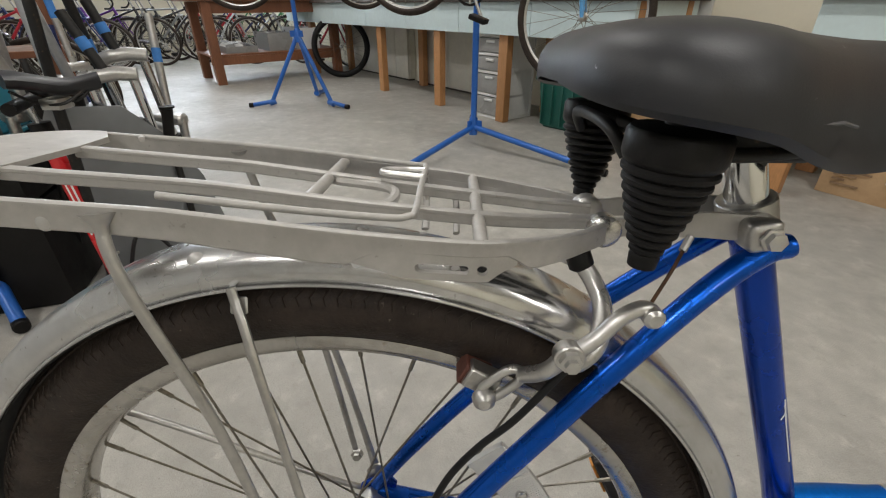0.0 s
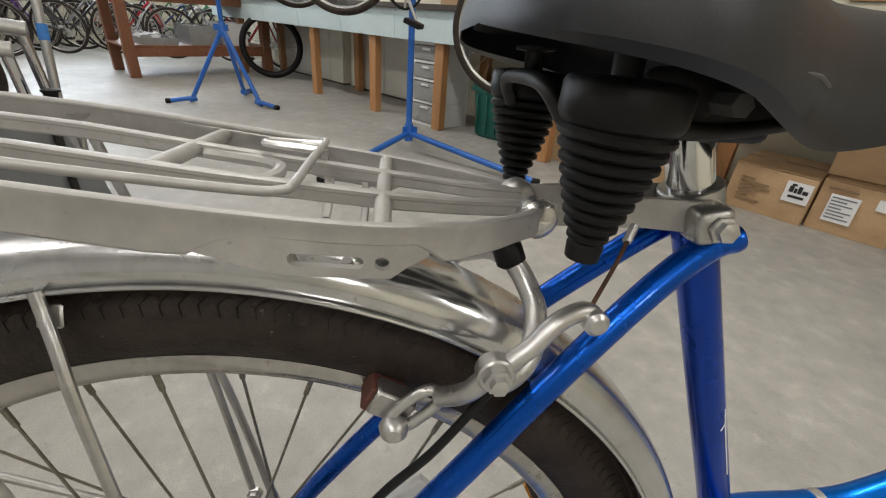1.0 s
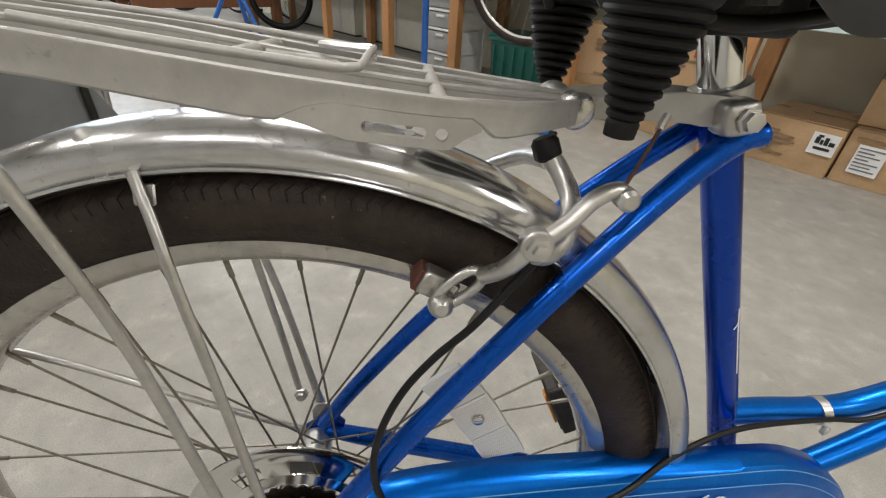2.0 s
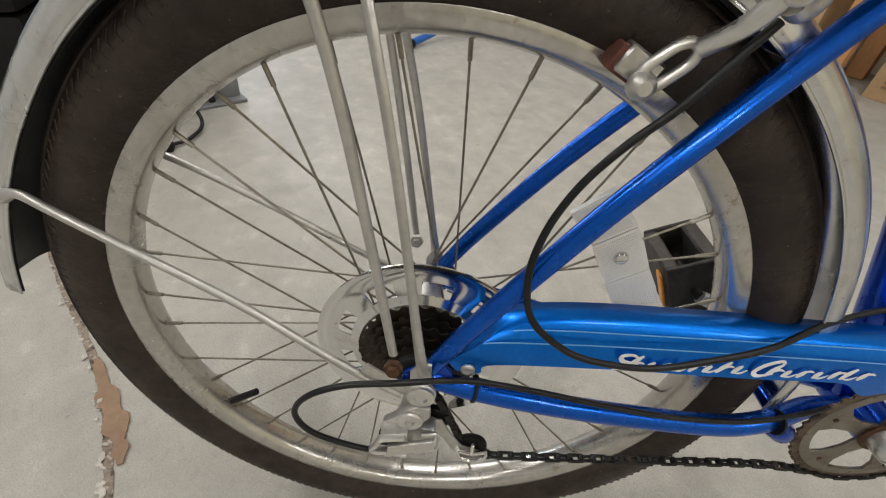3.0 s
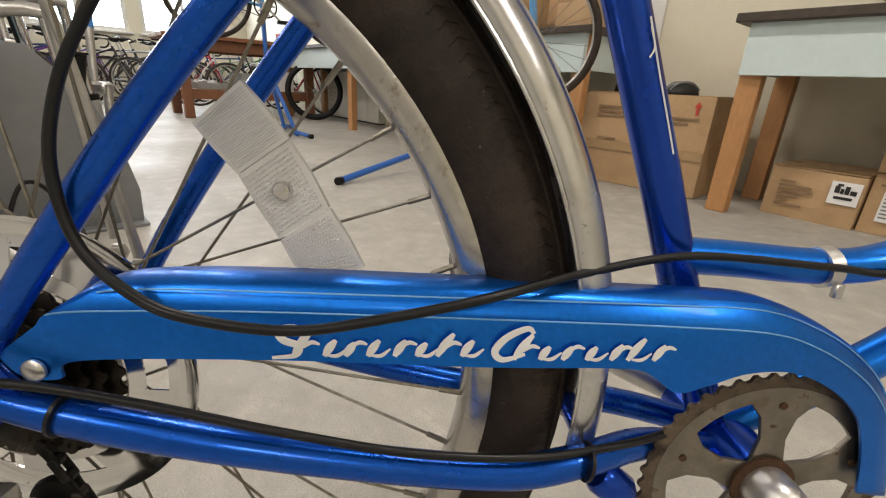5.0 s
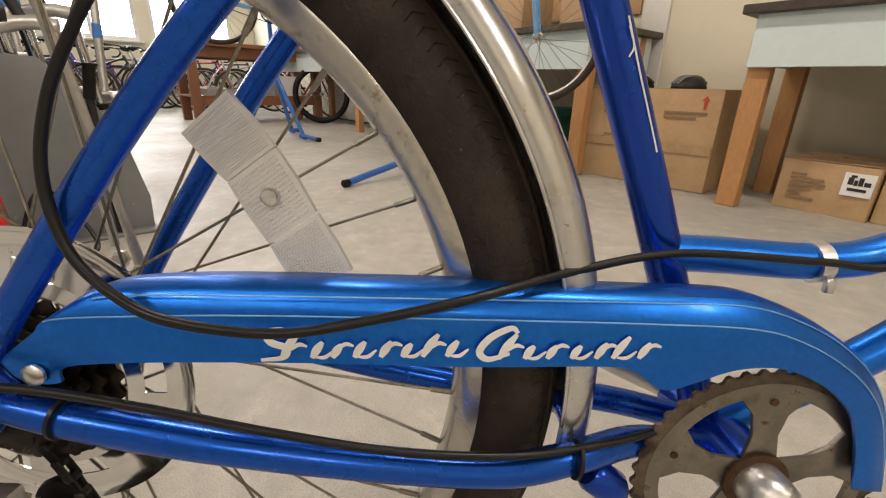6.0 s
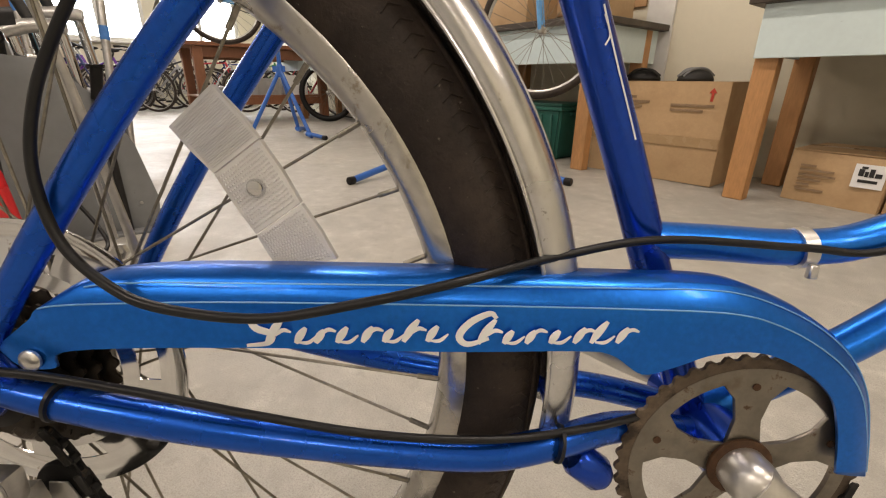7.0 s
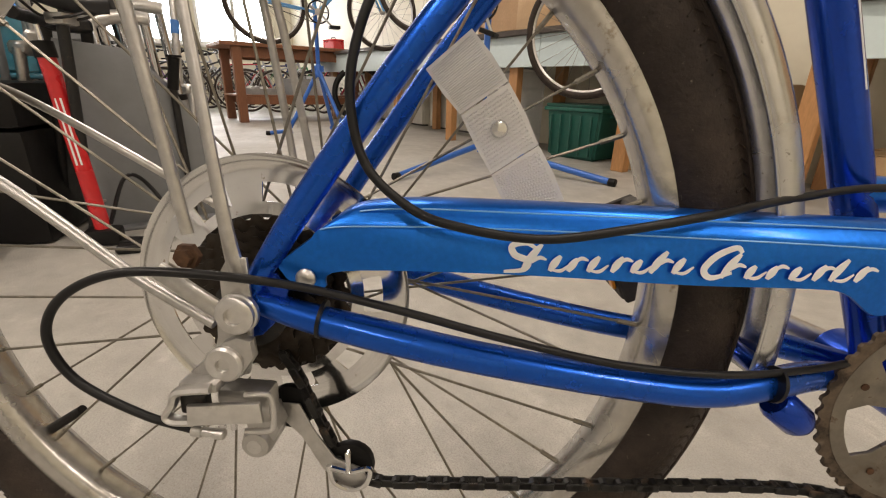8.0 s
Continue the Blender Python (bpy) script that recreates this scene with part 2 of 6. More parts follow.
BLACK_INK = surface("black_print", (0.02, 0.02, 0.02), 0.6, 0)
STAND_BLUE = surface("blue_workstand_paint", (0.02, 0.13, 0.5), 0.35, 0.1, grain=60, amount=0.1, coat=0.3, spots=((60, 0.7, 0.75, (0.2, 0.2, 0.22), 0.6),))
GREEN_BIN = surface("dark_green_plastic", (0.012, 0.11, 0.085), 0.42, 0, grain=30, amount=0.1)
WHITE_PLASTIC = surface("white_plastic", (0.72, 0.72, 0.7), 0.4, 0, grain=30, amount=0.04)
CLEAR_PLASTIC = surface("cloudy_drawer_plastic", (0.3, 0.3, 0.29), 0.3, 0, grain=14, amount=0.12, spots=((16, 0.5, 0.7, (0.3, 0.29, 0.28), 0.6),))
PANEL = surface("off_white_cabinet_panel", (0.7, 0.68, 0.6), 0.55, 0, grain=20, amount=0.05)
DARK = surface("dark_recess_paint", (0.07, 0.06, 0.05), 0.8, 0)
GREY_PANEL = surface("grey_sheet_steel", (0.2, 0.21, 0.22), 0.5, 0.15, grain=20, amount=0.08, spots=((40, 0.66, 0.74, (0.1, 0.1, 0.1), 0.6),))
RED_PAINT = surface("red_pump_paint", (0.62, 0.02, 0.025), 0.3, 0, grain=50, amount=0.1, coat=0.4)
YELLOW = surface("yellow_plastic", (0.8, 0.5, 0.02), 0.4, 0)
TEAL = surface("teal_plastic", (0.02, 0.25, 0.36), 0.4, 0)
TAPE_BLUE = surface("blue_masking_tape", (0.05, 0.22, 0.6), 0.6, 0)
PLASTER = surface("brown_crack_filler", (0.3, 0.2, 0.13), 0.8, 0, grain=60, amount=0.2, bump=0.4)
CRACK_EDGE = surface("chipped_concrete", (0.56, 0.53, 0.48), 0.8, 0, grain=90, amount=0.25, bump=0.5)
CRACK_DARK = surface("crumbling_joint_gap", (0.30, 0.245, 0.20), 0.9, 0, grain=90, amount=0.4, bump=0.5, spots=((45, 0.52, 0.6, (0.05, 0.042, 0.036), 0.9), (80, 0.55, 0.62, (0.55, 0.48, 0.42), 0.8)))
GLASS = surface("window_glass", (0.95, 0.97, 0.97), 0.03, 0, rough_var=0.0, transmission=1.0)
FRAME_WHITE = surface("white_window_paint", (0.75, 0.75, 0.72), 0.5, 0)
PEG = surface("pegboard_brown", (0.45, 0.27, 0.13), 0.65, 0, grain=50, amount=0.1)
LAMP = bpy.data.materials.new("tube_light")
LAMP.use_nodes = True
LAMP.node_tree.nodes["Principled BSDF"].inputs["Emission Color"].default_value = (1, 0.97, 0.9, 1)
LAMP.node_tree.nodes["Principled BSDF"].inputs["Emission Strength"].default_value = 6.0

# ---- room ----
X0, X1, Y0, Y1, H = -9.3, 5.0, -6.5, 0.72, 3.1      # in the room's axes


def setting(name, bm, mat, label, category):
    ob = obj(name, bm, mat, None, label, smooth=False)
    ob.matrix_world = ROOM
    return tagged(ob, label, category, kind="structure")


setting("floor", block(X0 - 3.2, Y0 - 3.2, -0.2, X1 + 0.15, Y1 + 3.2, 0), FLOOR, "worn light grey concrete floor with stains and scuffs", "floor")
setting("wall_bench", block(X0, Y1, 0, X1, Y1 + 0.15, H), WALL, "cream painted wall behind the workbenches", "wall")
setting("wall_rear", block(X0, Y0 - 0.15, 0, X1, Y0, H), WALL_GREY, "plain painted wall behind the camera", "wall")
setting("wall_side", block(X1, Y0 - 0.15, 0, X1 + 0.15, Y1 + 0.15, H), WALL, "plain cream side wall", "wall")
setting("ceiling", block(X0 - 0.15, Y0 - 0.15, H, X1 + 0.15, Y1 + 0.15, H + 0.12), CEILING, "white ceiling", "ceiling")
# far wall with three window openings
WINDOWS = [(-2.6, -1.25), (-1.05, 0.3)]
SILL, HEAD = 1.1, 2.4
bm = block(X0 - 0.15, Y0, 0, X0, Y1, SILL)
block(X0 - 0.15, Y0, HEAD, X0, Y1, H, bm=bm)
edges = [Y0] + [v for w in WINDOWS for v in w] + [Y1]
for a, b in zip(edges[::2], edges[1::2]):
    block(X0 - 0.15, a, SILL, X0, b, HEAD, bm=bm)
setting("wall_windows", bm, WALL, "cream painted wall with bright windows", "wall")
for i, (a, b) in enumerate(WINDOWS):
    win = thing("window_%d" % (i + 1), ROOM, "bright window with white painted frame", "window", kind="structure")
    bm = block(X0 - 0.1, a, SILL, X0 - 0.04, a + 0.06, HEAD)
    block(X0 - 0.1, b - 0.06, SILL, X0 - 0.04, b, HEAD, bm=bm)
    block(X0 - 0.1, a + 0.06, SILL, X0 - 0.04, b - 0.06, SILL + 0.06, bm=bm)
    block(X0 - 0.1, a + 0.06, HEAD - 0.06, X0 - 0.04, b - 0.06, HEAD, bm=bm)
    block(X0 - 0.1, (a + b) / 2 - 0.03, SILL + 0.06, X0 - 0.04, (a + b) / 2 + 0.03, HEAD - 0.06, bm=bm)
    part("window_frame", bm, FRAME_WHITE, win, smooth=False)
    part("window_sill", block(X0 - 0.03, a - 0.05, SILL - 0.04, X0 + 0.08, b + 0.05, SILL - 0.004, 0.006), FRAME_WHITE, win)
    for c, d in ((a + 0.06, (a + b) / 2 - 0.03), ((a + b) / 2 + 0.03, b - 0.06)):
        g = part("pane", block(X0 - 0.075, c, SILL + 0.06, X0 - 0.069, d, HEAD - 0.06), GLASS, win, smooth=False)
        g.visible_shadow = False
    lamp = new("window_daylight", bpy.data.lights.new("window_daylight", "AREA"))
    lamp.data.shape, lamp.data.size, lamp.data.size_y = "RECTANGLE", b - a, HEAD - SILL
    lamp.data.energy, lamp.data.color = WINDOW_WATTS, (0.8, 0.9, 1.0)
    lamp.matrix_world = look(ROOM @ Vector((X0 - 0.17, (a + b) / 2, (SILL + HEAD) / 2)), ROOM @ Vector((0, (a + b) / 2, (SILL + HEAD) / 2)))
# pale daylight beyond the windows
m = bpy.data.materials.new("overcast_daylight")
m.use_nodes = True
m.node_tree.nodes["Principled BSDF"].inputs["Emission Color"].default_value = (0.86, 0.93, 1, 1)
m.node_tree.nodes["Principled BSDF"].inputs["Emission Strength"].default_value = 2.2
setting("backdrop", block(X0 - 3.1, Y0 - 3, -0.2, X0 - 3.0, Y1 + 3, 5), m, "plain bright daylight beyond the windows", "backdrop")

# ceiling lights: twin tubes in white trays
for x in (-6.6, -3.9, -1.4, 1.1, 3.6):
    for y in (-4.4, -1.5):
        cl = thing("ceiling_light", at_room(x, y, H), "white fluorescent ceiling light with two tubes", "ceiling light", "ceiling lights")
        part("tray", block(-0.62, -0.11, -0.06, 0.62, 0.11, -0.001, 0.008), WHITE_PLASTIC, cl)
        for dy in (-0.05, 0.05):
            part("tube", sweep([(-0.58, dy, -0.08), (0.58, dy, -0.08)], 0.014, 10), LAMP, cl)
        lamp = new("tube_glow", bpy.data.lights.new("tube_glow", "AREA"))
        lamp.data.shape, lamp.data.size, lamp.data.size_y = "RECTANGLE", 1.2, 0.2
        lamp.data.energy, lamp.data.color = LAMP_WATTS, (1.0, 0.96, 0.9)
        lamp.matrix_world = at_room(x, y, H - 0.11)

# ---- the blue cruiser bicycle: x ahead, y to its left, z up from the rear tyre's foot ----
HUB = 0.333
bike = thing("bicycle", pose(0, 0, 0, -4.977), "blue cruiser bicycle with steel fender and rack on concrete floor", "bicycle")
AXLE = turned_y(0, 0, HUB)


def polar(r, deg, y=0.0):
    return (r * math.cos(radians(deg)), y, HUB + r * math.sin(radians(deg)))


# rear wheel
rim = part("rim", ring([(0.2855, -0.017), (0.2855, -0.0145), (0.279, -0.0115), (0.279, 0.0115), (0.2855, 0.0145), (0.2855, 0.017), (0.284, 0.0174), (0.277, 0.0168), (0.2712, 0.0145), (0.2685, 0.0105), (0.2668, 0.005), (0.2668, -0.005), (0.2685, -0.0105), (0.2712, -0.0145), (0.277, -0.0168), (0.284, -0.0174)], AXLE, 128), RIM, bike, "oxidised alloy rim")
outline = []
for k in range(20):
    u = radians(-142 + 284 * k / 19)
    outline.append((0.3085 + 0.0285 * math.cos(u), 0.0272 * math.sin(u)))
tyre = part("tyre", ring(outline + [(0.281, 0.0125), (0.281, -0.0125)], AXLE, 144), TYRE, rim, "worn black cruiser tyre")
# shallow raised tread ribs
bm = bmesh.new()
for y, r in ((-0.0085, 0.3362), (0.0085, 0.3362), (-0.0165, 0.3318), (0.0165, 0.3318)):
    sweep([polar(r, 360 * k / 144, y) for k in range(144)], 0.0014, 6, bm, closed=True)
part("tread_rib", bm, TYRE, rim)
bm = bmesh.new()
for k in range(216):
    a = 360 * k / 216
    for s in (-1, 1):
        sweep([polar(0.3275, a, s * 0.0212), polar(0.3225, a + 0.9, s * 0.0242), polar(0.3165, a + 0.6, s * 0.0262)], 0.0006, 4, bm)
tagged(part("tread_groove", bm, TYRE, rim), kind="stuff")
hub = part("hub", lathe([(0.005, -0.085), (0.005, -0.066), (0.016, -0.066), (0.018, -0.030), (0.031, -0.0195), (0.031, -0.0165), (0.017, -0.013), (0.015, 0), (0.017, 0.03), (0.031, 0.034), (0.031, 0.0375), (0.016, 0.045), (0.012, 0.066), (0.005, 0.066), (0.005, 0.08)], AXLE, 28), ALLOY, rim, "dull alloy hub")
for k in range(36):
    side = 1 if k % 2 else -1
    a_rim = 90 + 6 + k * 10
    lead = 62 if k % 4 in (1, 2) else -62
    p, q = polar(0.030, a_rim + lead, 0.0355 if side > 0 else -0.018), polar(0.2672, a_rim, side * 0.003)
    v = Vector(q) - Vector(p)
    bm = sweep([p, Vector(p) + v * 0.94], 0.00105, 6)
    sweep([Vector(p) + v * 0.94, q], 0.0019, 6, bm)
    part("spoke", bm, SPOKE, rim)
part("valve_stem", tube([polar(0.267, 214), polar(0.228, 214)], lambda u: 0.0045 if u < 0.5 else 0.004, 10), RUBBER, rim, "black rubber valve stem")

# spoke reflector, three clear panels fanned along an arc, bolted to two spokes
REFL_Y = -0.0105
FAN = [((0.106, 0.487), (0.134, 0.511)), ((0.1295, 0.4595), (0.159, 0.4805)), ((0.1515, 0.4220), (0.181, 0.4425)), ((0.1645, 0.3985), (0.2015, 0.4065))]


def on_panel(i, u, v):
    """A point of panel i: u along the fan, v across it."""
    (a, b), (c, d) = FAN[i], FAN[i + 1]
    low = Vector((a[0], 0, a[1])).lerp(Vector((c[0], 0, c[1])), u)
    high = Vector((b[0], 0, b[1])).lerp(Vector((d[0], 0, d[1])), u)
    return low.lerp(high, v) + Vector((0, REFL_Y, 0))


refl = None
for i in range(3):
    bm = bmesh.new()
    gap = 0.012
    f = bm.faces.new([bm.verts.new(on_panel(i, u, v)) for u, v in ((gap, 0), (gap, 0.5), (gap, 1), (0.5, 1.03), (1 - gap, 1), (1 - gap, 0.5), (1 - gap, 0), (0.5, -0.02))])
    r = bmesh.ops.extrude_face_region(bm, geom=[f])
    bmesh.ops.translate(bm, vec=(0, -0.005, 0), verts=[v for v in r["geom"] if isinstance(v, bmesh.types.BMVert)])
    bmesh.ops.recalc_face_normals(bm, faces=bm.faces[:])
    # moulded rows of little prisms on the face
    relief = bmesh.new()
    n, across = ((24, 16), (15, 18), (15, 17))[i]
    for k in range(n):
        u = 0.06 + 0.88 * (k + 0.5) / n
        if i == 0:
            sweep([on_panel(i, u, 0.05) + Vector((0, -0.0051, 0)), on_panel(i, u, 0.95) + Vector((0, -0.0051, 0))], 0.00035, 4, relief)
            continue
        for j in range(across):
            c = on_panel(i, u, 0.05 + 0.9 * (j + (0.5 if k % 2 else 0.25)) / across) + Vector((0, -0.0051, 0))
            lathe([(0.0010, 0), (0.0002, 0.0007)], Matrix.Translation(c) @ ALONG_Y, 4, relief)
    if refl is None:
        refl = part("reflector", bm, REFLECT, bike, "clear plastic spoke reflector")
    else:
        part("reflector_panel", bm, REFLECT, refl)
    tagged(part("prism_relief", relief, REFLECT, refl), kind="stuff")
part("reflector_bolt", lathe([(0.0058, 0), (0.0058, 0.002), (0.0046, 0.0038), (0.002, 0.0044)], turned_y(0.1548, -0.0155, 0.4515), 18), CHROME, refl, "chrome bolt")

# slotted spoke protector between the spokes and the sprockets
bm = ring([(0.0555, 0.0255), (0.0585, 0.0275), (0.0615, 0.0262), (0.0665, 0.0245), (0.0665, 0.0232), (0.0555, 0.0242)], AXLE, 96)
ring([(0.0795, 0.0215), (0.0845, 0.0205), (0.0935, 0.0205), (0.0985, 0.0232), (0.0985, 0.0218), (0.0935, 0.0192), (0.0795, 0.0203)], AXLE, 120, bm)
for k in range(9):
    a0, vs = 40 * k + 12, []
    wide = 19
    for j in range(6):
        aa = a0 + wide * j / 5
        vs.append((polar(0.0663, aa, -0.0244), polar(0.0797, aa, -0.0214)))
    for (p, q), (r, t) in zip(vs, vs[1:]):
        top = [bm.verts.new(c) for c in (p, q, t, r)]
        low = [bm.verts.new((c[0], c[1] + 0.0012, c[2])) for c in (p, q, t, r)]
        bm.faces.new(top), bm.faces.new(low[::-1])
        for i in range(4):
            bm.faces.new((top[i], low[i], low[(i + 1) % 4], top[(i + 1) % 4]))
bmesh.ops.recalc_face_normals(bm, faces=bm.faces[:])
part("spoke_protector", bm, CHROME, bike, "chrome slotted spoke protector disc")


def toothed(r, teeth, depth, y0, y1, inner, bm=None):
    """A sprocket: a toothed outline with a round hole."""
    bm = bm or bmesh.new()
    n = teeth * 4
    outer = []
    for k in range(n):
        rr = r + (depth if k % 4 in (1, 2) else 0)
        outer.append((rr, 360 * k / n))
    rows = []
    for rr, a in outer:
        rows.append([bm.verts.new(polar(rr, a, y0)), bm.verts.new(polar(rr, a, y1)), bm.verts.new(polar(inner, a, y1)), bm.verts.new(polar(inner, a, y0))])
    made = []
    for k in range(n):
        a, b = rows[k], rows[(k + 1) % n]
        for i in range(4):
            made.append(bm.faces.new((a[i], a[(i + 1) % 4], b[(i + 1) % 4], b[i])))
    bmesh.ops.recalc_face_normals(bm, faces=made)
    return bm


freewheel = part("freewheel", lathe([(0.014, 0.028), (0.024, 0.03), (0.024, 0.058), (0.016, 0.062), (0.008, 0.062)], AXLE, 24), STEEL_BLACK, bike, "dirty black freewheel body")
for r, teeth, y in ((0.055, 28, -0.030), (0.048, 24, -0.0355), (0.042, 21, -0.041), (0.036, 18, -0.0465), (0.029, 14, -0.052)):
    part("sprocket", toothed(r, teeth, 0.0035, y, y + 0.0018, r - 0.016), SPROCKET, freewheel)

# frame tubes; seat tube, shell and stays take the blue's shaded tones
part("seat_tube", tube([(0.2905, 0, 0.702), (0.3547, 0.007, 0.5434), (0.3915, 0.011, 0.4533), (0.4234, 0.0145, 0.3717), (0.462, 0.0175, 0.279)], 0.0129, 20), BLUE_SHADED, bike)
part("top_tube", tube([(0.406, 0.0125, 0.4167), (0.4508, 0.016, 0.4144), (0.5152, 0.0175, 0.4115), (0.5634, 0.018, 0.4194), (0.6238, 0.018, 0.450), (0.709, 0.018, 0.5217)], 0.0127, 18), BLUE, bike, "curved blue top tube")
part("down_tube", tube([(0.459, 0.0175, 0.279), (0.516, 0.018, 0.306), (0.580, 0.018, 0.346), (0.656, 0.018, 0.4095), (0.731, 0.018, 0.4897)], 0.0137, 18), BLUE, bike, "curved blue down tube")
bb = part("bottom_bracket", lathe([(0.014, -0.046), (0.0215, -0.0455), (0.0225, -0.03), (0.0225, 0.03), (0.0215, 0.0455), (0.014, 0.046)], turned_y(0.4715, 0.018, 0.2705), 28), BLUE_SHADED, bike, "blue bottom bracket shell")
part("axle_spindle", lathe([(0.0085, -0.066), (0.0085, 0.066)], turned_y(0.4715, 0.018, 0.2705), 16), RUST, bb)
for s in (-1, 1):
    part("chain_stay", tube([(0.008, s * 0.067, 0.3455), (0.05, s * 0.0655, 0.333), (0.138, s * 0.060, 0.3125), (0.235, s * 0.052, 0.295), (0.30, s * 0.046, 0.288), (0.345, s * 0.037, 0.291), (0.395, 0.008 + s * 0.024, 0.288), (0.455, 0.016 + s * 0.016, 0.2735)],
                            lambda u: 0.0075 + 0.003 * min(1, u * 5), 16), BLUE_HALF_SHADED, bike)
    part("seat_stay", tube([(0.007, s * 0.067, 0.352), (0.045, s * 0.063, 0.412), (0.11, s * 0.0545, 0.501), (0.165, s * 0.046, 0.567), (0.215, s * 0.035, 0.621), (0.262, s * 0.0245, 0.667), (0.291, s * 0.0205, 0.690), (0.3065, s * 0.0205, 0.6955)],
                           lambda u: 0.0072 + 0.0011 * min(1, u * 6) if u < 0.985 else 0.0075, 16), BLUE_HALF_SHADED, bike)
    part("dropout", plate([(-0.016, 0.326), (-0.006, 0.318), (0.012, 0.322), (0.026, 0.336), (0.03, 0.353), (0.02, 0.366), (0.006, 0.362), (-0.012, 0.349)], s * 0.0675, s * 0.0675 + 0.005, 0.001), BLUE_SHADED, bike)
part("stay_bridge", tube([(0.205, -0.034, 0.612), (0.205, 0.034, 0.612)], 0.0065, 12), BLUE_SHADED, bike)
part("stay_bridge", tube([(0.352, -0.032, 0.291), (0.352, 0.032, 0.291)], 0.007, 12), BLUE_SHADED, bike)

# seat post and the bolted clamp
post = part("seat_post", lathe([(0.0128, 0), (0.0128, 0.075), (0.0105, 0.078)], pose(0.2905, 0, 0.70, 0, -19), 24), CHROME, bike, "chrome seat post")
clamp = part("seat_clamp", lathe([(0.0168, -0.006), (0.0178, -0.005), (0.0178, 0.014), (0.0168, 0.015)], pose(0.288, 0, 0.706, 0, -19), 28), ALLOY, bike, "alloy seat clamp")
part("clamp_lug", block(-0.011, -0.034, -0.011, 0.010, -0.014, 0.0095, 0.006, segments=3, m=pose(0.2815, 0, 0.706, 0, -10)), ALLOY, clamp)
part("clamp_bolt", lathe([(0.0075, 0), (0.0075, 0.002), (0.0058, 0.0025), (0.0058, 0.0065), (0.004, 0.0072)], turned_y(0.2825, -0.0345, 0.705), 6), ALLOY_BRIGHT, clamp)

# chain guard: a folded sheet with a sloped upper face
def guard_y(x):
    return -0.068 + 0.055 * x


LOWER = [(0.0235, 0.3682), (0.034, 0.3562), (0.052, 0.3548), (0.0635, 0.3655), (0.1621, 0.3667), (0.27, 0.3635), (0.347, 0.3634), (0.369, 0.3607), (0.3892, 0.3477), (0.4074, 0.3519), (0.4322, 0.3606), (0.4616, 0.3609), (0.4903, 0.3485), (0.5115, 0.3298), (0.5211, 0.3092), (0.5267, 0.2877), (0.5301, 0.2721)]
UPPER = [(0.024, 0.369), (0.034, 0.3768), (0.044, 0.3846), (0.055, 0.3925), (0.1011, 0.3947), (0.1621, 0.3952), (0.27, 0.3933), (0.347, 0.3916), (0.3892, 0.3902), (0.4181, 0.3891), (0.4398, 0.3871), (0.4594, 0.3825), (0.4859, 0.3708), (0.5126, 0.3526), (0.5306, 0.3313), (0.5414, 0.3032), (0.5493, 0.2712)]
RIDGE = [(0.0245, 0.3695), (0.036, 0.3785), (0.05, 0.3892), (0.0685, 0.4034), (0.1039, 0.4072), (0.1621, 0.4069), (0.27, 0.4056), (0.347, 0.4045), (0.3892, 0.4037), (0.4181, 0.4032), (0.4419, 0.4007), (0.466, 0.3934), (0.4948, 0.3796), (0.5216, 0.3588), (0.5391, 0.3337), (0.5493, 0.3039), (0.5567, 0.272)]
bm = bmesh.new()
rows = []
N = 6
def resample(c, k=N):
    return [tuple(v) for v in spline([(x, 0, z) for x, z in c], k)]
lo, up, ri = resample(LOWER), resample(UPPER), resample(RIDGE)
for a, b, c in zip(lo, up, ri):
    y = guard_y(a[0])
    rows.append([bm.verts.new(q) for q in ((a[0], y + 0.002, a[2]), (a[0], y, a[2] + 0.0005), (b[0] * 0.5 + a[0] * 0.5, y - 0.0004, (a[2] + b[2]) / 2), (b[0], y, b[2]), (b[0] * 0.8 + c[0] * 0.2, y + 0.0012, b[2] * 0.8 + c[2] * 0.2),
                                           (b[0] * 0.25 + c[0] * 0.75, y + 0.0055, b[2] * 0.25 + c[2] * 0.75), (c[0], y + 0.009, c[2]), (c[0], y + 0.020, c[2] + 0.0012), (c[0], y + 0.032, c[2]))])
for p, q in zip(rows, rows[1:]):
    for i in range(8):
        bm.faces.new((p[i], q[i], q[i + 1], p[i + 1]))
bmesh.ops.recalc_face_normals(bm, faces=bm.faces[:])
guard = part("chain_guard", bm, BLUE, bike, "bright blue pressed steel chain guard with white script")
guard.modifiers.new("sheet", "SOLIDIFY").thickness = 0.0011
# highlights on the two folds, put in as thin raised light lines
for curve, dy, dz, x_from in ((up, -0.0004, 0.0, 0.05), (ri, 0.0052, -0.0028, 0.07)):
    line = [(x, guard_y(x) + dy, z + dz) for x, _, z in curve if x > x_from]
    part("pinstripe", sweep(line, 0.0005, 6), GUARD_HIGHLIGHT, guard)
part("guard_screw", lathe([(0.0062, 0), (0.0062, 0.0015), (0.0045, 0.0032), (0.0015, 0.0036)], turned_y(0.0415, -0.0667, 0.3612), 18), ALLOY_BRIGHT, guard)

# chainring, crank and chain
RING_C = Vector((0.4715, -0.030, 0.2705))


def at_ring(r, deg, y=0.0):
    return RING_C + Vector((r * math.cos(radians(deg)), y, r * math.sin(radians(deg))))


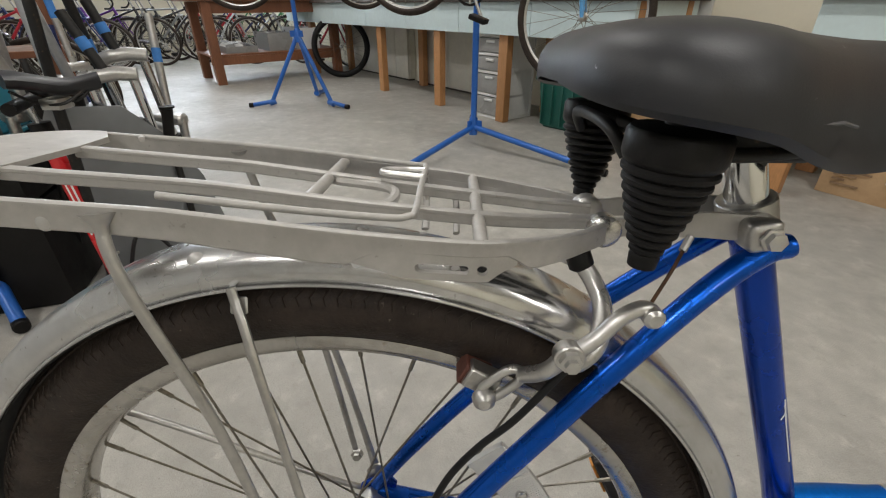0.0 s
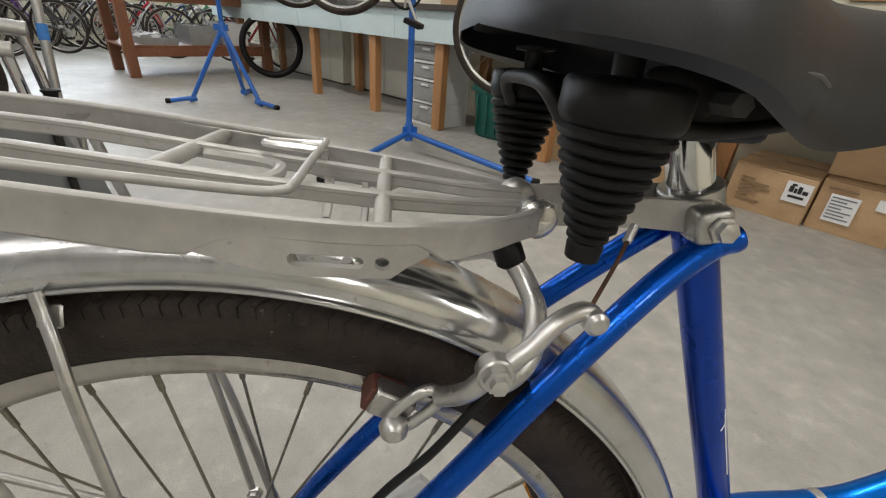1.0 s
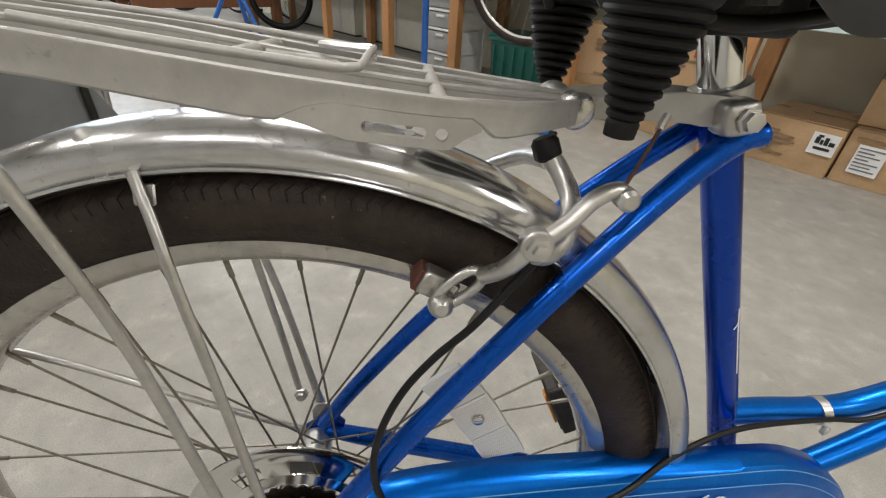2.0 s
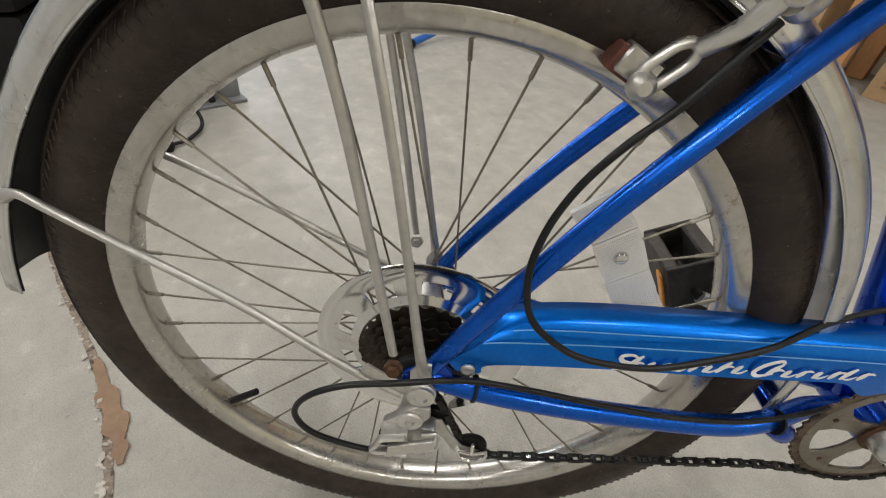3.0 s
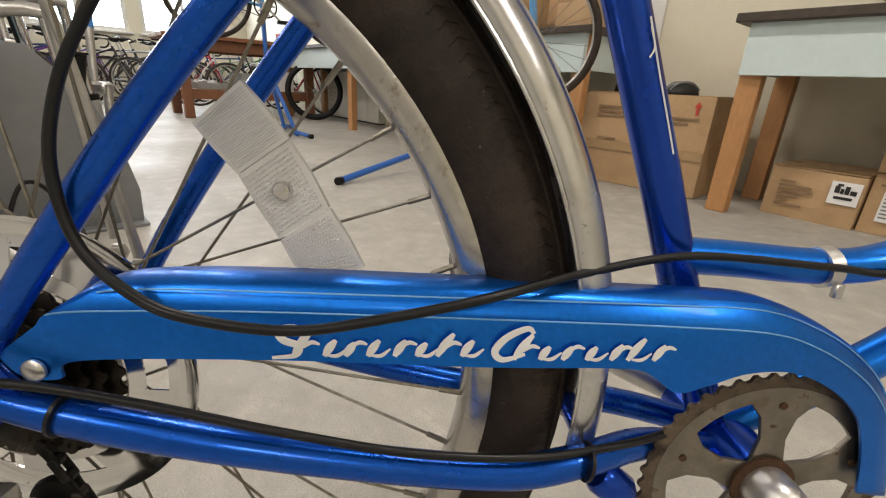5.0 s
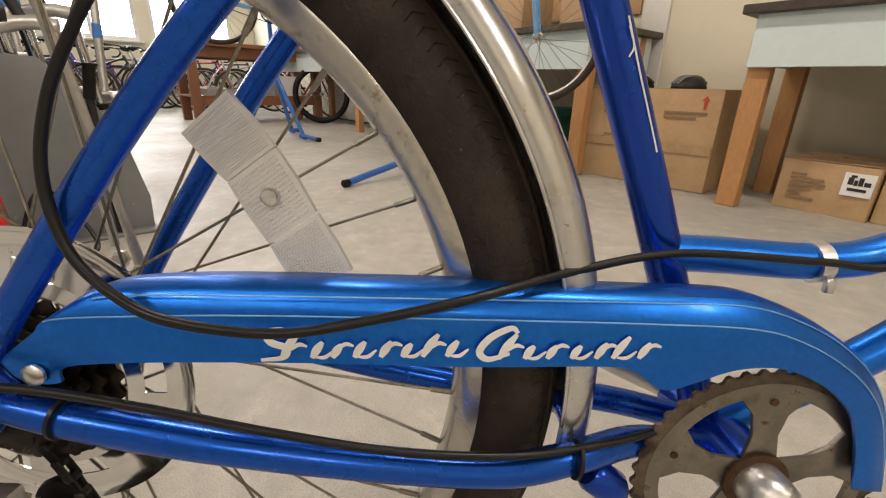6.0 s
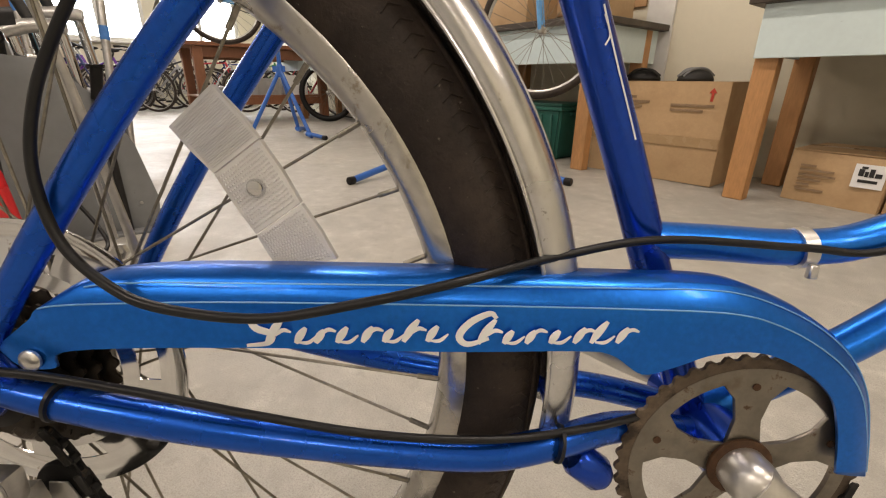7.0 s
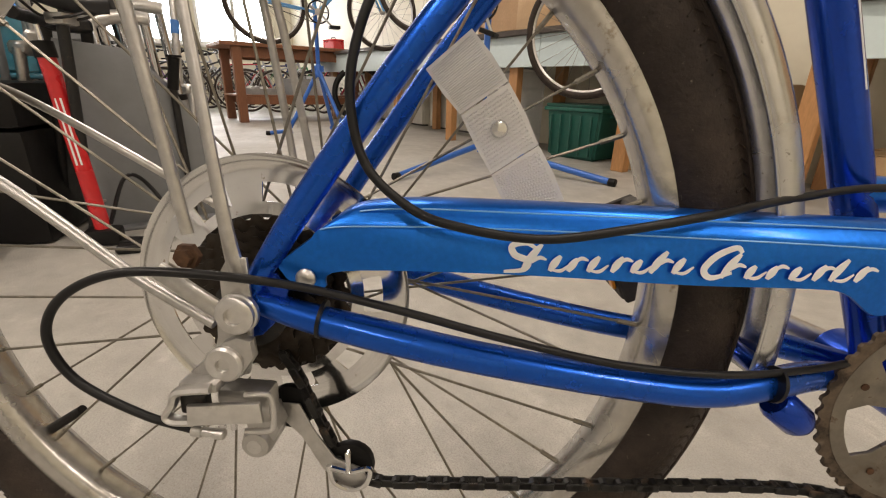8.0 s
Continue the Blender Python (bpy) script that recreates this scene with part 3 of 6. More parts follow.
bm = toothed(0.0800, 46, 0.0028, 0, 0.0028, 0.0735)
bm.transform(Matrix.Translation(RING_C - Vector((0, 0, HUB))))
ringset = part("chainring", bm, RINGEDGE, bike, "rust-edged steel chainring with five arms")
part("chainring_flange", ring([(0.0642, -0.0029), (0.0737, -0.0029), (0.0737, 0.0003), (0.0642, 0.0003)], turned_y(RING_C.x, RING_C.y, RING_C.z), 88), RINGSTEEL, ringset)
for k in range(5):
    a = 18 + 72 * k
    pts = [at_ring(0.018, a - 42), at_ring(0.036, a - 13.5), at_ring(0.052, a - 13), at_ring(0.0655, a - 19), at_ring(0.0655, a - 7), at_ring(0.0655, a + 7), at_ring(0.0655, a + 19), at_ring(0.052, a + 13), at_ring(0.036, a + 13.5), at_ring(0.018, a + 42)]
    part("chainring_arm", plate([(p.x, p.z) for p in pts], RING_C.y - 0.0002, RING_C.y + 0.003, 0.0005), RINGSTEEL, ringset)
    c = at_ring(0.0605, a)
    part("chainring_rivet", lathe([(0.0026, 0), (0.0026, 0.0008), (0.0013, 0.0012)], turned_y(c.x, c.y - 0.0003, c.z), 10), RUST, ringset)
part("crank_washer", lathe([(0.0215, 0), (0.0215, 0.002), (0.018, 0.003)], turned_y(RING_C.x, RING_C.y - 0.0005, RING_C.z), 28), RUST, ringset)
part("crank_boss", lathe([(0.0165, 0), (0.0168, 0.010), (0.0158, 0.018), (0.0125, 0.023), (0.007, 0.0255), (0.002, 0.026)], turned_y(RING_C.x, RING_C.y - 0.003, RING_C.z), 28), ALLOY_BRIGHT, ringset)
part("crank_arm", tube([RING_C + Vector(v) for v in ((-0.003, -0.020, 0.0025), (0.012, -0.025, -0.009), (0.063, -0.032, -0.044), (0.128, -0.036, -0.090), (0.141, -0.036, -0.099))], lambda u: 0.0152 - 0.0058 * u, 20, flat=0.7), ALLOY_BRIGHT, bike, "smooth alloy crank arm")
part("crank_arm", tube([(0.4715, 0.078, 0.2705), (0.43, 0.078, 0.288), (0.365, 0.078, 0.318), (0.303, 0.078, 0.342)], lambda u: 0.012 - 0.004 * u, 14, flat=0.7), ALLOY_BRIGHT, bike, "smooth alloy crank arm")
ped = part("pedal", lathe([(0.006, 0), (0.006, 0.10)], Matrix.Translation((0.303, 0.078, 0.342)) @ Matrix.Rotation(radians(-90), 4, "X"), 12), STEEL_BLACK, bike, "black block pedal with amber reflector")
pm = Matrix.Translation((0.303, 0.13, 0.342)) @ Matrix.Rotation(radians(65), 4, "Y") @ Matrix.Scale(0.84, 4)
for u in (-1, 1):
    part("pedal_block", block(-0.046, -0.045, u * 0.026 - 0.010, 0.046, 0.045, u * 0.026 + 0.010, 0.004, m=pm), PEDAL, ped)
    part("pedal_cage", block(-0.047, u * 0.046 - 0.003, -0.034, 0.047, u * 0.046 + 0.003, 0.034, 0.002, m=pm), PEDAL, ped)
part("pedal_reflector", block(-0.030, -0.008, -0.0405, 0.030, 0.008, -0.0365, 0.001, m=pm @ Matrix.Translation((0, -0.03, 0))), AMBER, ped)
part("pedal_reflector", block(-0.030, -0.008, 0.0365, 0.030, 0.008, 0.0405, 0.001, m=pm @ Matrix.Translation((0, -0.03, 0))), AMBER, ped)
part("bearing_cup", lathe([(0.010, 0), (0.0125, 0.004), (0.0125, 0.024), (0.009, 0.03)], Matrix.Translation((0.360, -0.026, 0.272)) @ Matrix.Rotation(radians(128), 4, "Y"), 18), BLUE_SHADED, bike)

JOCKEY_Y = -0.0445
low_r = HUB - 0.029
CHAIN = [(0.015, JOCKEY_Y - 0.001, 0.297), (0.024, JOCKEY_Y, 0.280), (0.031, JOCKEY_Y, 0.262), (0.041, JOCKEY_Y, 0.238), (0.050, JOCKEY_Y, 0.218), (0.060, JOCKEY_Y, 0.203), (0.078, JOCKEY_Y, 0.1955), (0.11, JOCKEY_Y, 0.1965), (0.25, -0.039, 0.2015), (0.375, -0.032, 0.2035)]
for k in range(9):
    p = at_ring(0.0818, 250 + k * 13, 0.0015)
    CHAIN.append((p.x, p.y, p.z))
line = spline(CHAIN, 24)
# walk the line in even half-inch steps
steps, acc = [line[0]], 0.0
for a, b in zip(line, line[1:]):
    d = (b - a).length
    while acc + d >= 0.0127:
        a = a + (b - a) * ((0.0127 - acc) / d)
        steps.append(a)
        d, acc = (b - a).length, 0.0
    acc += d
bm = bmesh.new()
for i, (p, q) in enumerate(zip(steps, steps[1:])):
    v = (q - p).normalized()
    m = Matrix.Translation((p + q) / 2) @ v.to_track_quat("X", "Z").to_matrix().to_4x4()
    w = 0.0035 if i % 2 else 0.0023
    for s in (-1, 1):
        block(-0.0086, s * w - 0.0006, -0.0029, 0.0086, s * w + 0.0006, 0.0029, 0.001, bm, m)
        block(-0.004, s * w - 0.0005, -0.0024, 0.004, s * w + 0.0005, 0.0024, 0, bm, m @ Matrix.Translation((0, s * 0.0001, 0)))
    lathe([(0.0039, -0.0022), (0.0039, 0.0022)], Matrix.Translation(p) @ m.to_3x3().to_4x4() @ ALONG_Y, 8, bm)
chain = part("chain", bm, STEEL_BLACK, bike, "greasy black drive chain")

# rear fender
FR, FW = 0.3625, 0.033


def flare(deg):
    """The tail of the fender runs out of round."""
    return FR + 0.022 * (max(0, deg - 140) / 36) ** 1.5


def fender_section(deg, inset=0.0, narrow=1.0):
    out = []
    for k in range(13):
        u = -1 + k / 6
        drop = 0.0255 * abs(u) ** 2.8
        out.append(polar(flare(deg) - inset - drop, deg, narrow * FW * math.sin(u * math.pi / 2 * 0.98)))
    return out


bm = bmesh.new()
rows = [[bm.verts.new(q) for q in fender_section(a)] for a in [-9 + 183.5 * k / 96 for k in range(97)]]
for a, b in zip(rows, rows[1:]):
    for i in range(12):
        bm.faces.new((a[i], a[i + 1], b[i + 1], b[i]))
bmesh.ops.recalc_face_normals(bm, faces=bm.faces[:])
fender = part("rear_fender", bm, FENDER, bike, "scuffed polished steel rear fender")
fender.modifiers.new("sheet", "SOLIDIFY").thickness = 0.0012
for s in (-1, 1):
    part("fender_hem", sweep([polar(flare(-9 + 183.5 * k / 96) - 0.0257, -9 + 183.5 * k / 96, s * FW) for k in range(97)], 0.0013, 8), FENDER, fender)
for a, w in ((99, -0.006),):
    c = Vector(polar(FR - 0.006, 102.5, -0.022))
    part("fender_screw", lathe([(0.0062, 0), (0.0062, 0.0015), (0.004, 0.003), (0.001, 0.0033)], Matrix.Translation(c) @ Matrix.Rotation(radians(62), 4, "X"), 16), ALLOY_BRIGHT, fender)
part("paint_chip", block(-0.012, -0.0012, -0.006, 0.012, 0.0, 0.006, 0.001, m=Matrix.Translation(polar(FR - 0.010, 10.4, -0.0275)) @ Matrix.Rotation(radians(-50), 4, "Z")), BLUE, fender, "blue paint rubbed onto the fender tip")

# black inner shell that puts in the grime and shade under the fender's rear
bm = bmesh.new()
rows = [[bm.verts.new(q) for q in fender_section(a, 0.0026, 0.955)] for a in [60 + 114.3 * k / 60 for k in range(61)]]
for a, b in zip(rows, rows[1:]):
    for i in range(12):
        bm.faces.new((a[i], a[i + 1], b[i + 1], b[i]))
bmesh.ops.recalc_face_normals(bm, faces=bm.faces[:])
part("fender_underside", bm, STEEL_BLACK, fender, "dark inside of the fender, grime and shade put in as a black shell")

# fender stays and rack struts, each side
for s in (-1, 1):
    st = part("fender_stay", tube([(-0.0515, s * 0.0345, 0.668), (-0.049, s * 0.0372, 0.659), (-0.046, s * 0.0405, 0.652), (-0.0425, s * 0.0445, 0.642), (-0.035, s * 0.053, 0.612), (-0.018, s * 0.0665, 0.525), (0.0, s * 0.077, 0.40), (0.006, s * 0.0775, 0.362)], lambda u: 0.0035 + 0.0022 * max(0, u - 0.8) / 0.2, 10, flat=0.7), ALLOY, bike)
    part("stay_tab", block(-0.006, -0.001, -0.006, 0.006, 0.001, 0.006, 0.001, m=Matrix.Translation((-0.0485, s * 0.0345, 0.655)) @ Matrix.Rotation(radians(s * 18), 4, "X")), ALLOY, st)
    part("stay_eye", plate([(-0.005, 0.366), (0.001, 0.376), (0.012, 0.376), (0.013, 0.34), (0.004, 0.335), (-0.005, 0.34)], s * 0.0765, s * 0.0765 - 0.003, 0.0008), ALLOY, st)
    rs = part("rack_strut", tube([(-0.083, s * 0.079, 0.735), (-0.081, s * 0.083, 0.715), (-0.074, s * 0.0845, 0.685), (-0.05, s * 0.0845, 0.60), (-0.032, s * 0.0845, 0.49), (-0.018, s * 0.083, 0.39)], lambda u: 0.0036 + 0.006 * max(0, 1 - u * 14), 12, flat=0.75), ALLOY, bike)
    part("strut_bolt", lathe([(0.0075, 0), (0.0075, 0.004), (0.005, 0.0045), (0.005, 0.008)], turned_y(-0.0175, s * 0.084 + (0.004 if s > 0 else -0.0), 0.378), 6), RUST if s < 0 else ALLOY, rs)
    part("rear_fender_stay", tube([(-0.318, s * 0.034, 0.470), (-0.294, s * 0.044, 0.479), (-0.266, s * 0.054, 0.4755), (-0.222, s * 0.0595, 0.455), (-0.14, s * 0.064, 0.409), (-0.06, s * 0.0725, 0.358), (-0.012, s * 0.077, 0.333)], lambda u: 0.0035 if u > 0.12 else 0.0062 - 0.0225 * u, 10), ALLOY, bike)

# axle nut and derailleur
part("axle_nut", lathe([(0.0125, 0), (0.0125, 0.003), (0.0115, 0.004), (0.0115, 0.007), (0.0095, 0.0085), (0.0055, 0.0085), (0.005, 0.006), (0.001, 0.006)], turned_y(0.005, -0.079, 0.3425), 20), ALLOY_BRIGHT, bike)
der = part("derailleur", plate([(-0.010, 0.345), (0.004, 0.350), (0.011, 0.338), (0.009, 0.318), (0.006, 0.300), (-0.010, 0.297), (-0.016, 0.306), (-0.011, 0.325)], -0.0785, -0.0725, 0.0015), ALLOY, bike, "scratched alloy rear derailleur")
part("hanger_arm", tube([(0.001, -0.077, 0.336), (-0.020, -0.080, 0.352), (-0.042, -0.078, 0.3655)], 0.006, 10, flat=0.5), ALLOY, der)
part("pivot_bolt", lathe([(0.0115, 0), (0.0115, 0.002), (0.010, 0.0035), (0.0045, 0.0035), (0.004, 0.001), (0.001, 0.001)], turned_y(-0.003, -0.086, 0.312), 24), ALLOY_BRIGHT, der)
part("knuckle", plate([(0.0135, 0.327), (0.0145, 0.316), (0.006, 0.303), (-0.006, 0.299), (-0.020, 0.300), (-0.026, 0.304), (-0.014, 0.315), (-0.004, 0.325), (0.005, 0.329)], -0.086, -0.078, 0.002), ALLOY, der, "worn alloy derailleur housing")
part("upper_knuckle", block(-0.027, -0.096, 0.2975, -0.004, -0.080, 0.3035, 0.002, segments=2), ALLOY, der)
# open square bracket with the dark linkage inside it
part("link_bracket", tube([(-0.0065, -0.0965, 0.3015), (-0.018, -0.0975, 0.3005), (-0.0265, -0.098, 0.2985), (-0.0300, -0.098, 0.2905), (-0.0345, -0.098, 0.2830), (-0.031, -0.098, 0.2795), (-0.0185, -0.097, 0.2790)], 0.0027, 8, flat=1.5), ALLOY_BRIGHT, der)
part("inner_link", block(-0.029, -0.094, 0.281, -0.012, -0.088, 0.299, 0.002, segments=2), STEEL_BLACK, der)
part("outer_link", plate([(-0.0212, 0.2915), (0.0185, 0.2895), (0.0195, 0.2760), (-0.0222, 0.2785)], -0.0965, -0.0925, 0.0010, m=Matrix.Translation((0, -0.0935, 0)) @ Matrix.Rotation(radians(14), 4, "Z") @ Matrix.Translation((0, 0.0935, 0))), ALLOY_BRIGHT, der, "bright parallelogram link")
part("link_frame", tube([(0.008, -0.088, 0.2925), (0.019, -0.086, 0.2925), (0.0225, -0.085, 0.2895), (0.0235, -0.085, 0.279), (0.0225, -0.085, 0.2690), (0.0185, -0.086, 0.2665), (0.006, -0.088, 0.2668)], 0.0018, 8), ALLOY_BRIGHT, der)
part("link_body", block(-0.014, -0.082, 0.268, 0.020, -0.066, 0.291, 0.004, segments=2), ALLOY, der)
part("lower_knuckle", lathe([(0.0105, 0), (0.0105, 0.022), (0.009, 0.0255), (0.005, 0.0265), (0.001, 0.0265)], turned_y(0.0045, -0.050, 0.2455), 20), ALLOY, der)
part("knuckle_web", plate([(-0.004, 0.268), (0.016, 0.270), (0.020, 0.256), (0.012, 0.240), (0.000, 0.243)], -0.072, -0.056, 0.002), ALLOY, der)
part("cage_bolt", lathe([(0.005, 0), (0.005, 0.0015), (0.0025, 0.0022)], turned_y(0.0045, -0.0755, 0.2455), 16), ALLOY_BRIGHT, der)
part("adjuster", lathe([(0.0038, 0), (0.0038, 0.006), (0.0028, 0.0065), (0.0028, 0.014), (0.0034, 0.0145), (0.0034, 0.019), (0.0022, 0.020)], Matrix.Translation((-0.0235, -0.093, 0.2695)) @ Matrix.Rotation(radians(96), 4, "Y"), 12), ALLOY_BRIGHT, der)
for x in (-0.010, -0.003):
    part("limit_screw", lathe([(0.0022, 0), (0.0022, 0.007), (0.0012, 0.0075)], Matrix.Translation((x, -0.084, 0.272)) @ Matrix.Rotation(radians(180), 4, "X"), 8), CHROME, der)
part("cage_plate", plate([(0.014, 0.262), (0.026, 0.262), (0.036, 0.240), (0.050, 0.219), (0.068, 0.212), (0.074, 0.203), (0.068, 0.194), (0.052, 0.196), (0.040, 0.210), (0.026, 0.236), (0.012, 0.25)], -0.0515, -0.0498, 0.0005), ALLOY, der)
part("jockey_wheel", lathe([(0.004, -0.003), (0.0165, -0.003), (0.0175, 0), (0.0165, 0.003), (0.004, 0.003)], turned_y(0.060, JOCKEY_Y, 0.2115), 20), RUBBER, der)
part("jockey_wheel", lathe([(0.004, -0.003), (0.0165, -0.003), (0.0175, 0), (0.0165, 0.003), (0.004, 0.003)], turned_y(0.018, JOCKEY_Y, 0.256), 20), RUBBER, der)
part("cage_cap", tube([(0.0455, -0.053, 0.2140), (0.0495, -0.054, 0.2010), (0.061, -0.054, 0.1955), (0.0725, -0.054, 0.2010), (0.0755, -0.054, 0.2140), (0.061, -0.054, 0.2105), (0.0475, -0.054, 0.2130)], 0.0022, 8), CHROME, der)
part("cage_cap", block(0.0585, -0.0575, 0.2105, 0.0625, -0.052, 0.229, 0.0012), CHROME, der)

# cables
part("gear_cable", tube([(-0.022, -0.093, 0.2695), (-0.050, -0.097, 0.281), (-0.083, -0.101, 0.304), (-0.0945, -0.102, 0.331), (-0.082, -0.102, 0.355), (-0.052, -0.100, 0.370), (-0.012, -0.094, 0.3705), (0.04, -0.078, 0.360), (0.0966, -0.071, 0.3458), (0.1654, -0.066, 0.3275), (0.2374, -0.06, 0.3114), (0.3085, -0.052, 0.3045), (0.3674, -0.038, 0.3038), (0.405, -0.026, 0.305)], 0.0026, 10, 10), CABLE, bike, "black gear cable housing")
part("brake_cable", tube([(0.167, -0.057, 0.628), (0.160, -0.058, 0.619), (0.135, -0.060, 0.585), (0.111, -0.0605, 0.559), (0.091, -0.062, 0.531), (0.077, -0.0665, 0.500), (0.072, -0.071, 0.466), (0.0805, -0.074, 0.431), (0.105, -0.078, 0.409), (0.132, -0.081, 0.400), (0.178, -0.078, 0.3945), (0.225, -0.070, 0.400), (0.275, -0.058, 0.408), (0.336, -0.030, 0.4155), (0.4056, -0.012, 0.4227), (0.504, 0.0005, 0.4159), (0.558, 0.001, 0.4146), (0.622, 0.001, 0.444)], 0.0027, 10, 10), CABLE, bike, "black brake cable housing")
part("cable_clip", lathe([(0.0135, -0.0045), (0.0145, -0.0045), (0.0145, 0.0045), (0.0135, 0.0045)], pose(0.5145, 0.0165, 0.4115, 0, 83), 24), ALLOY_BRIGHT, bike, "silver cable clip")
part("cable_clip_tab", block(0.5115, -0.0015, 0.3945, 0.518, 0.0035, 0.4045, 0.001), ALLOY_BRIGHT, bike)
for x, y, z in ((0.050, -0.0655, 0.333), (0.345, -0.042, 0.2925)):
    part("cable_tie", lathe([(0.0108, -0.0011), (0.0122, -0.0011), (0.0122, 0.0011), (0.0108, 0.0011)], pose(x, y, z + 0.0015, 0, 100), 18), CABLE, bike)

# caliper brake
brake = part("brake_caliper", tube([(0.178, -0.012, 0.679), (0.186, -0.020, 0.668), (0.190, -0.034, 0.655), (0.184, -0.050, 0.640), (0.172, -0.060, 0.634), (0.163, -0.066, 0.637)], lambda u: 0.0062, 14), ALLOY_BRIGHT, bike, "cast alloy side-pull brake caliper")
part("brake_cap", lathe([(0.0065, 0), (0.0085, 0.002), (0.0085, 0.011), (0.0065, 0.014), (0.003, 0.0145)], Matrix.Translation((0.180, -0.013, 0.674)) @ Vector((-0.35, 0.15, 0.9)).to_track_quat("Z", "Y").to_matrix().to_4x4(), 18), RUBBER, brake)
part("caliper_arm", tube([(0.160, -0.0685, 0.6425), (0.178, -0.066, 0.656), (0.190, -0.063, 0.6675), (0.203, -0.060, 0.672), (0.210, -0.060, 0.6675)], lambda u: 0.0048, 12), ALLOY_BRIGHT, brake)
part("arm_end", lathe([(0.0045, -0.006), (0.0062, -0.005), (0.0062, 0.004), (0.004, 0.006)], turned_y(0.2075, -0.063, 0.6685), 12), ALLOY_BRIGHT, brake)
part("caliper_arm", tube([(0.160, -0.068, 0.644), (0.153, -0.064, 0.631), (0.147, -0.057, 0.621), (0.139, -0.048, 0.612)], lambda u: 0.0054, 12), ALLOY_BRIGHT, brake)
part("caliper_arm", tube([(0.160, 0.068, 0.644), (0.152, 0.063, 0.630), (0.14, 0.052, 0.612), (0.12, 0.040, 0.600)], lambda u: 0.0062, 12), ALLOY_BRIGHT, brake)
part("caliper_arm", tube([(0.186, 0.004, 0.668), (0.178, 0.03, 0.664), (0.168, 0.055, 0.652), (0.160, 0.067, 0.644)], 0.0062, 12), ALLOY_BRIGHT, brake)
SLOT, U, V = Vector((0.1262, -0.0445, 0.6012)), Vector((0.74, 0, 0.67)), Vector((-0.67, 0, 0.74))
part("pad_slot", sweep([SLOT + U * (0.0165 * math.copysign(abs(math.cos(a)) ** 0.6, math.cos(a))) + V * (0.0068 * math.sin(a)) for a in [k * math.tau / 28 for k in range(28)]], 0.0034, 10, closed=True), ALLOY_BRIGHT, brake)
part("pivot_bolt", lathe([(0.0068, 0), (0.0068, 0.004), (0.0045, 0.0045), (0.0045, 0.008), (0.003, 0.0085)], turned_y(0.161, -0.073, 0.6445), 6), ALLOY_BRIGHT, brake)
part("pivot_washer", lathe([(0.0088, -0.006), (0.0092, -0.004), (0.0092, 0.002), (0.0082, 0.003)], turned_y(0.161, -0.0705, 0.6445), 18), ALLOY_BRIGHT, brake)
part("pad_bolt", lathe([(0.0085, 0), (0.0075, 0.005), (0.004, 0.008)], turned_y(0.1148, -0.0455, 0.590), 16), ALLOY_BRIGHT, brake)
part("pad_holder", block(-0.010, -0.006, -0.0085, 0.014, 0.008, 0.0085, 0.0015, m=Matrix.Translation((0.1115, -0.036, 0.599)) @ Matrix.Rotation(radians(28), 4, "Y")), ALLOY, brake)
part("brake_pad", block(-0.010, -0.008, -0.006, 0.012, 0.012, 0.010, 0.001, m=Matrix.Translation((0.107, -0.030, 0.5965)) @ Matrix.Rotation(radians(28), 4, "Y")), PAD, brake, "brown rubber brake pad")
part("cable_end", tube([(0.207, -0.058, 0.672), (0.222, -0.046, 0.690), (0.232, -0.037, 0.704)], 0.0011, 6), RUST, brake)
part("cable_end_cap", tube([(0.2285, -0.040, 0.6995), (0.234, -0.035, 0.7065)], 0.0023, 8), ALLOY_BRIGHT, brake)

# ---- luggage rack ----
def rail_z(x):
    """Height of the rack's upper face along the bicycle."""
    pts = ((-0.25, 0.7535), (-0.15, 0.7445), (-0.054, 0.737), (0.033, 0.7255), (0.11, 0.717), (0.15, 0.7135), (0.2, 0.711))
    for (a, za), (b, zb) in zip(pts, pts[1:]):
        if x <= b:
            return za + (zb - za) * (x - a) / (b - a)
    return pts[-1][1]


def band(line, height, thick, bm=None):
    """An upright strip with rounded edges along (x, y) points; its upper edge follows the rack."""
    bm = bm or bmesh.new()
    pts = [Vector((x, y)) for x, y in line]
    rows = []
    for i, q in enumerate(pts):
        t = (pts[min(i + 1, len(pts) - 1)] - pts[max(i - 1, 0)]).normalized()
        n = Vector((-t.y, t.x)) * thick / 2
        z = rail_z(q.x)
        h = height(q.x) if callable(height) else height
        e = 0.0012
        sec = [(-1, -h + e), (-1, -0.003), (-1.25, -0.0022), (-1.25, -0.0006), (-0.8, 0), (0.8, 0), (1.25, -0.0006), (1.25, -0.0022), (1, -0.003), (1, -h + e), (0.5, -h), (-0.5, -h)]
        rows.append([bm.verts.new((q.x + n.x * k, q.y + n.y * k, z + d)) for k, d in sec])
    c = len(rows[0])
    for a, b in zip(rows, rows[1:]):
        for i in range(c):
            bm.faces.new((a[i], a[(i + 1) % c], b[(i + 1) % c], b[i]))
    bm.faces.new(rows[0]), bm.faces.new(rows[-1][::-1])
    bmesh.ops.recalc_face_normals(bm, faces=bm.faces[:])
    return bm


def flat_line(points, k=8):
    return [(v.x, v.y) for v in spline([(x, y, 0) for x, y in points], k)]


def side_height(x):
    return 0.0155 + 0.0045 * max(0, min(1, (x + 0.09) / 0.12)) - 0.0105 * max(0, min(1, (x - 0.035) / 0.02)) * max(0, min(1, (0.135 - x) / 0.012)) - 0.006 * max(0, min(1, (x - 0.12) / 0.05))


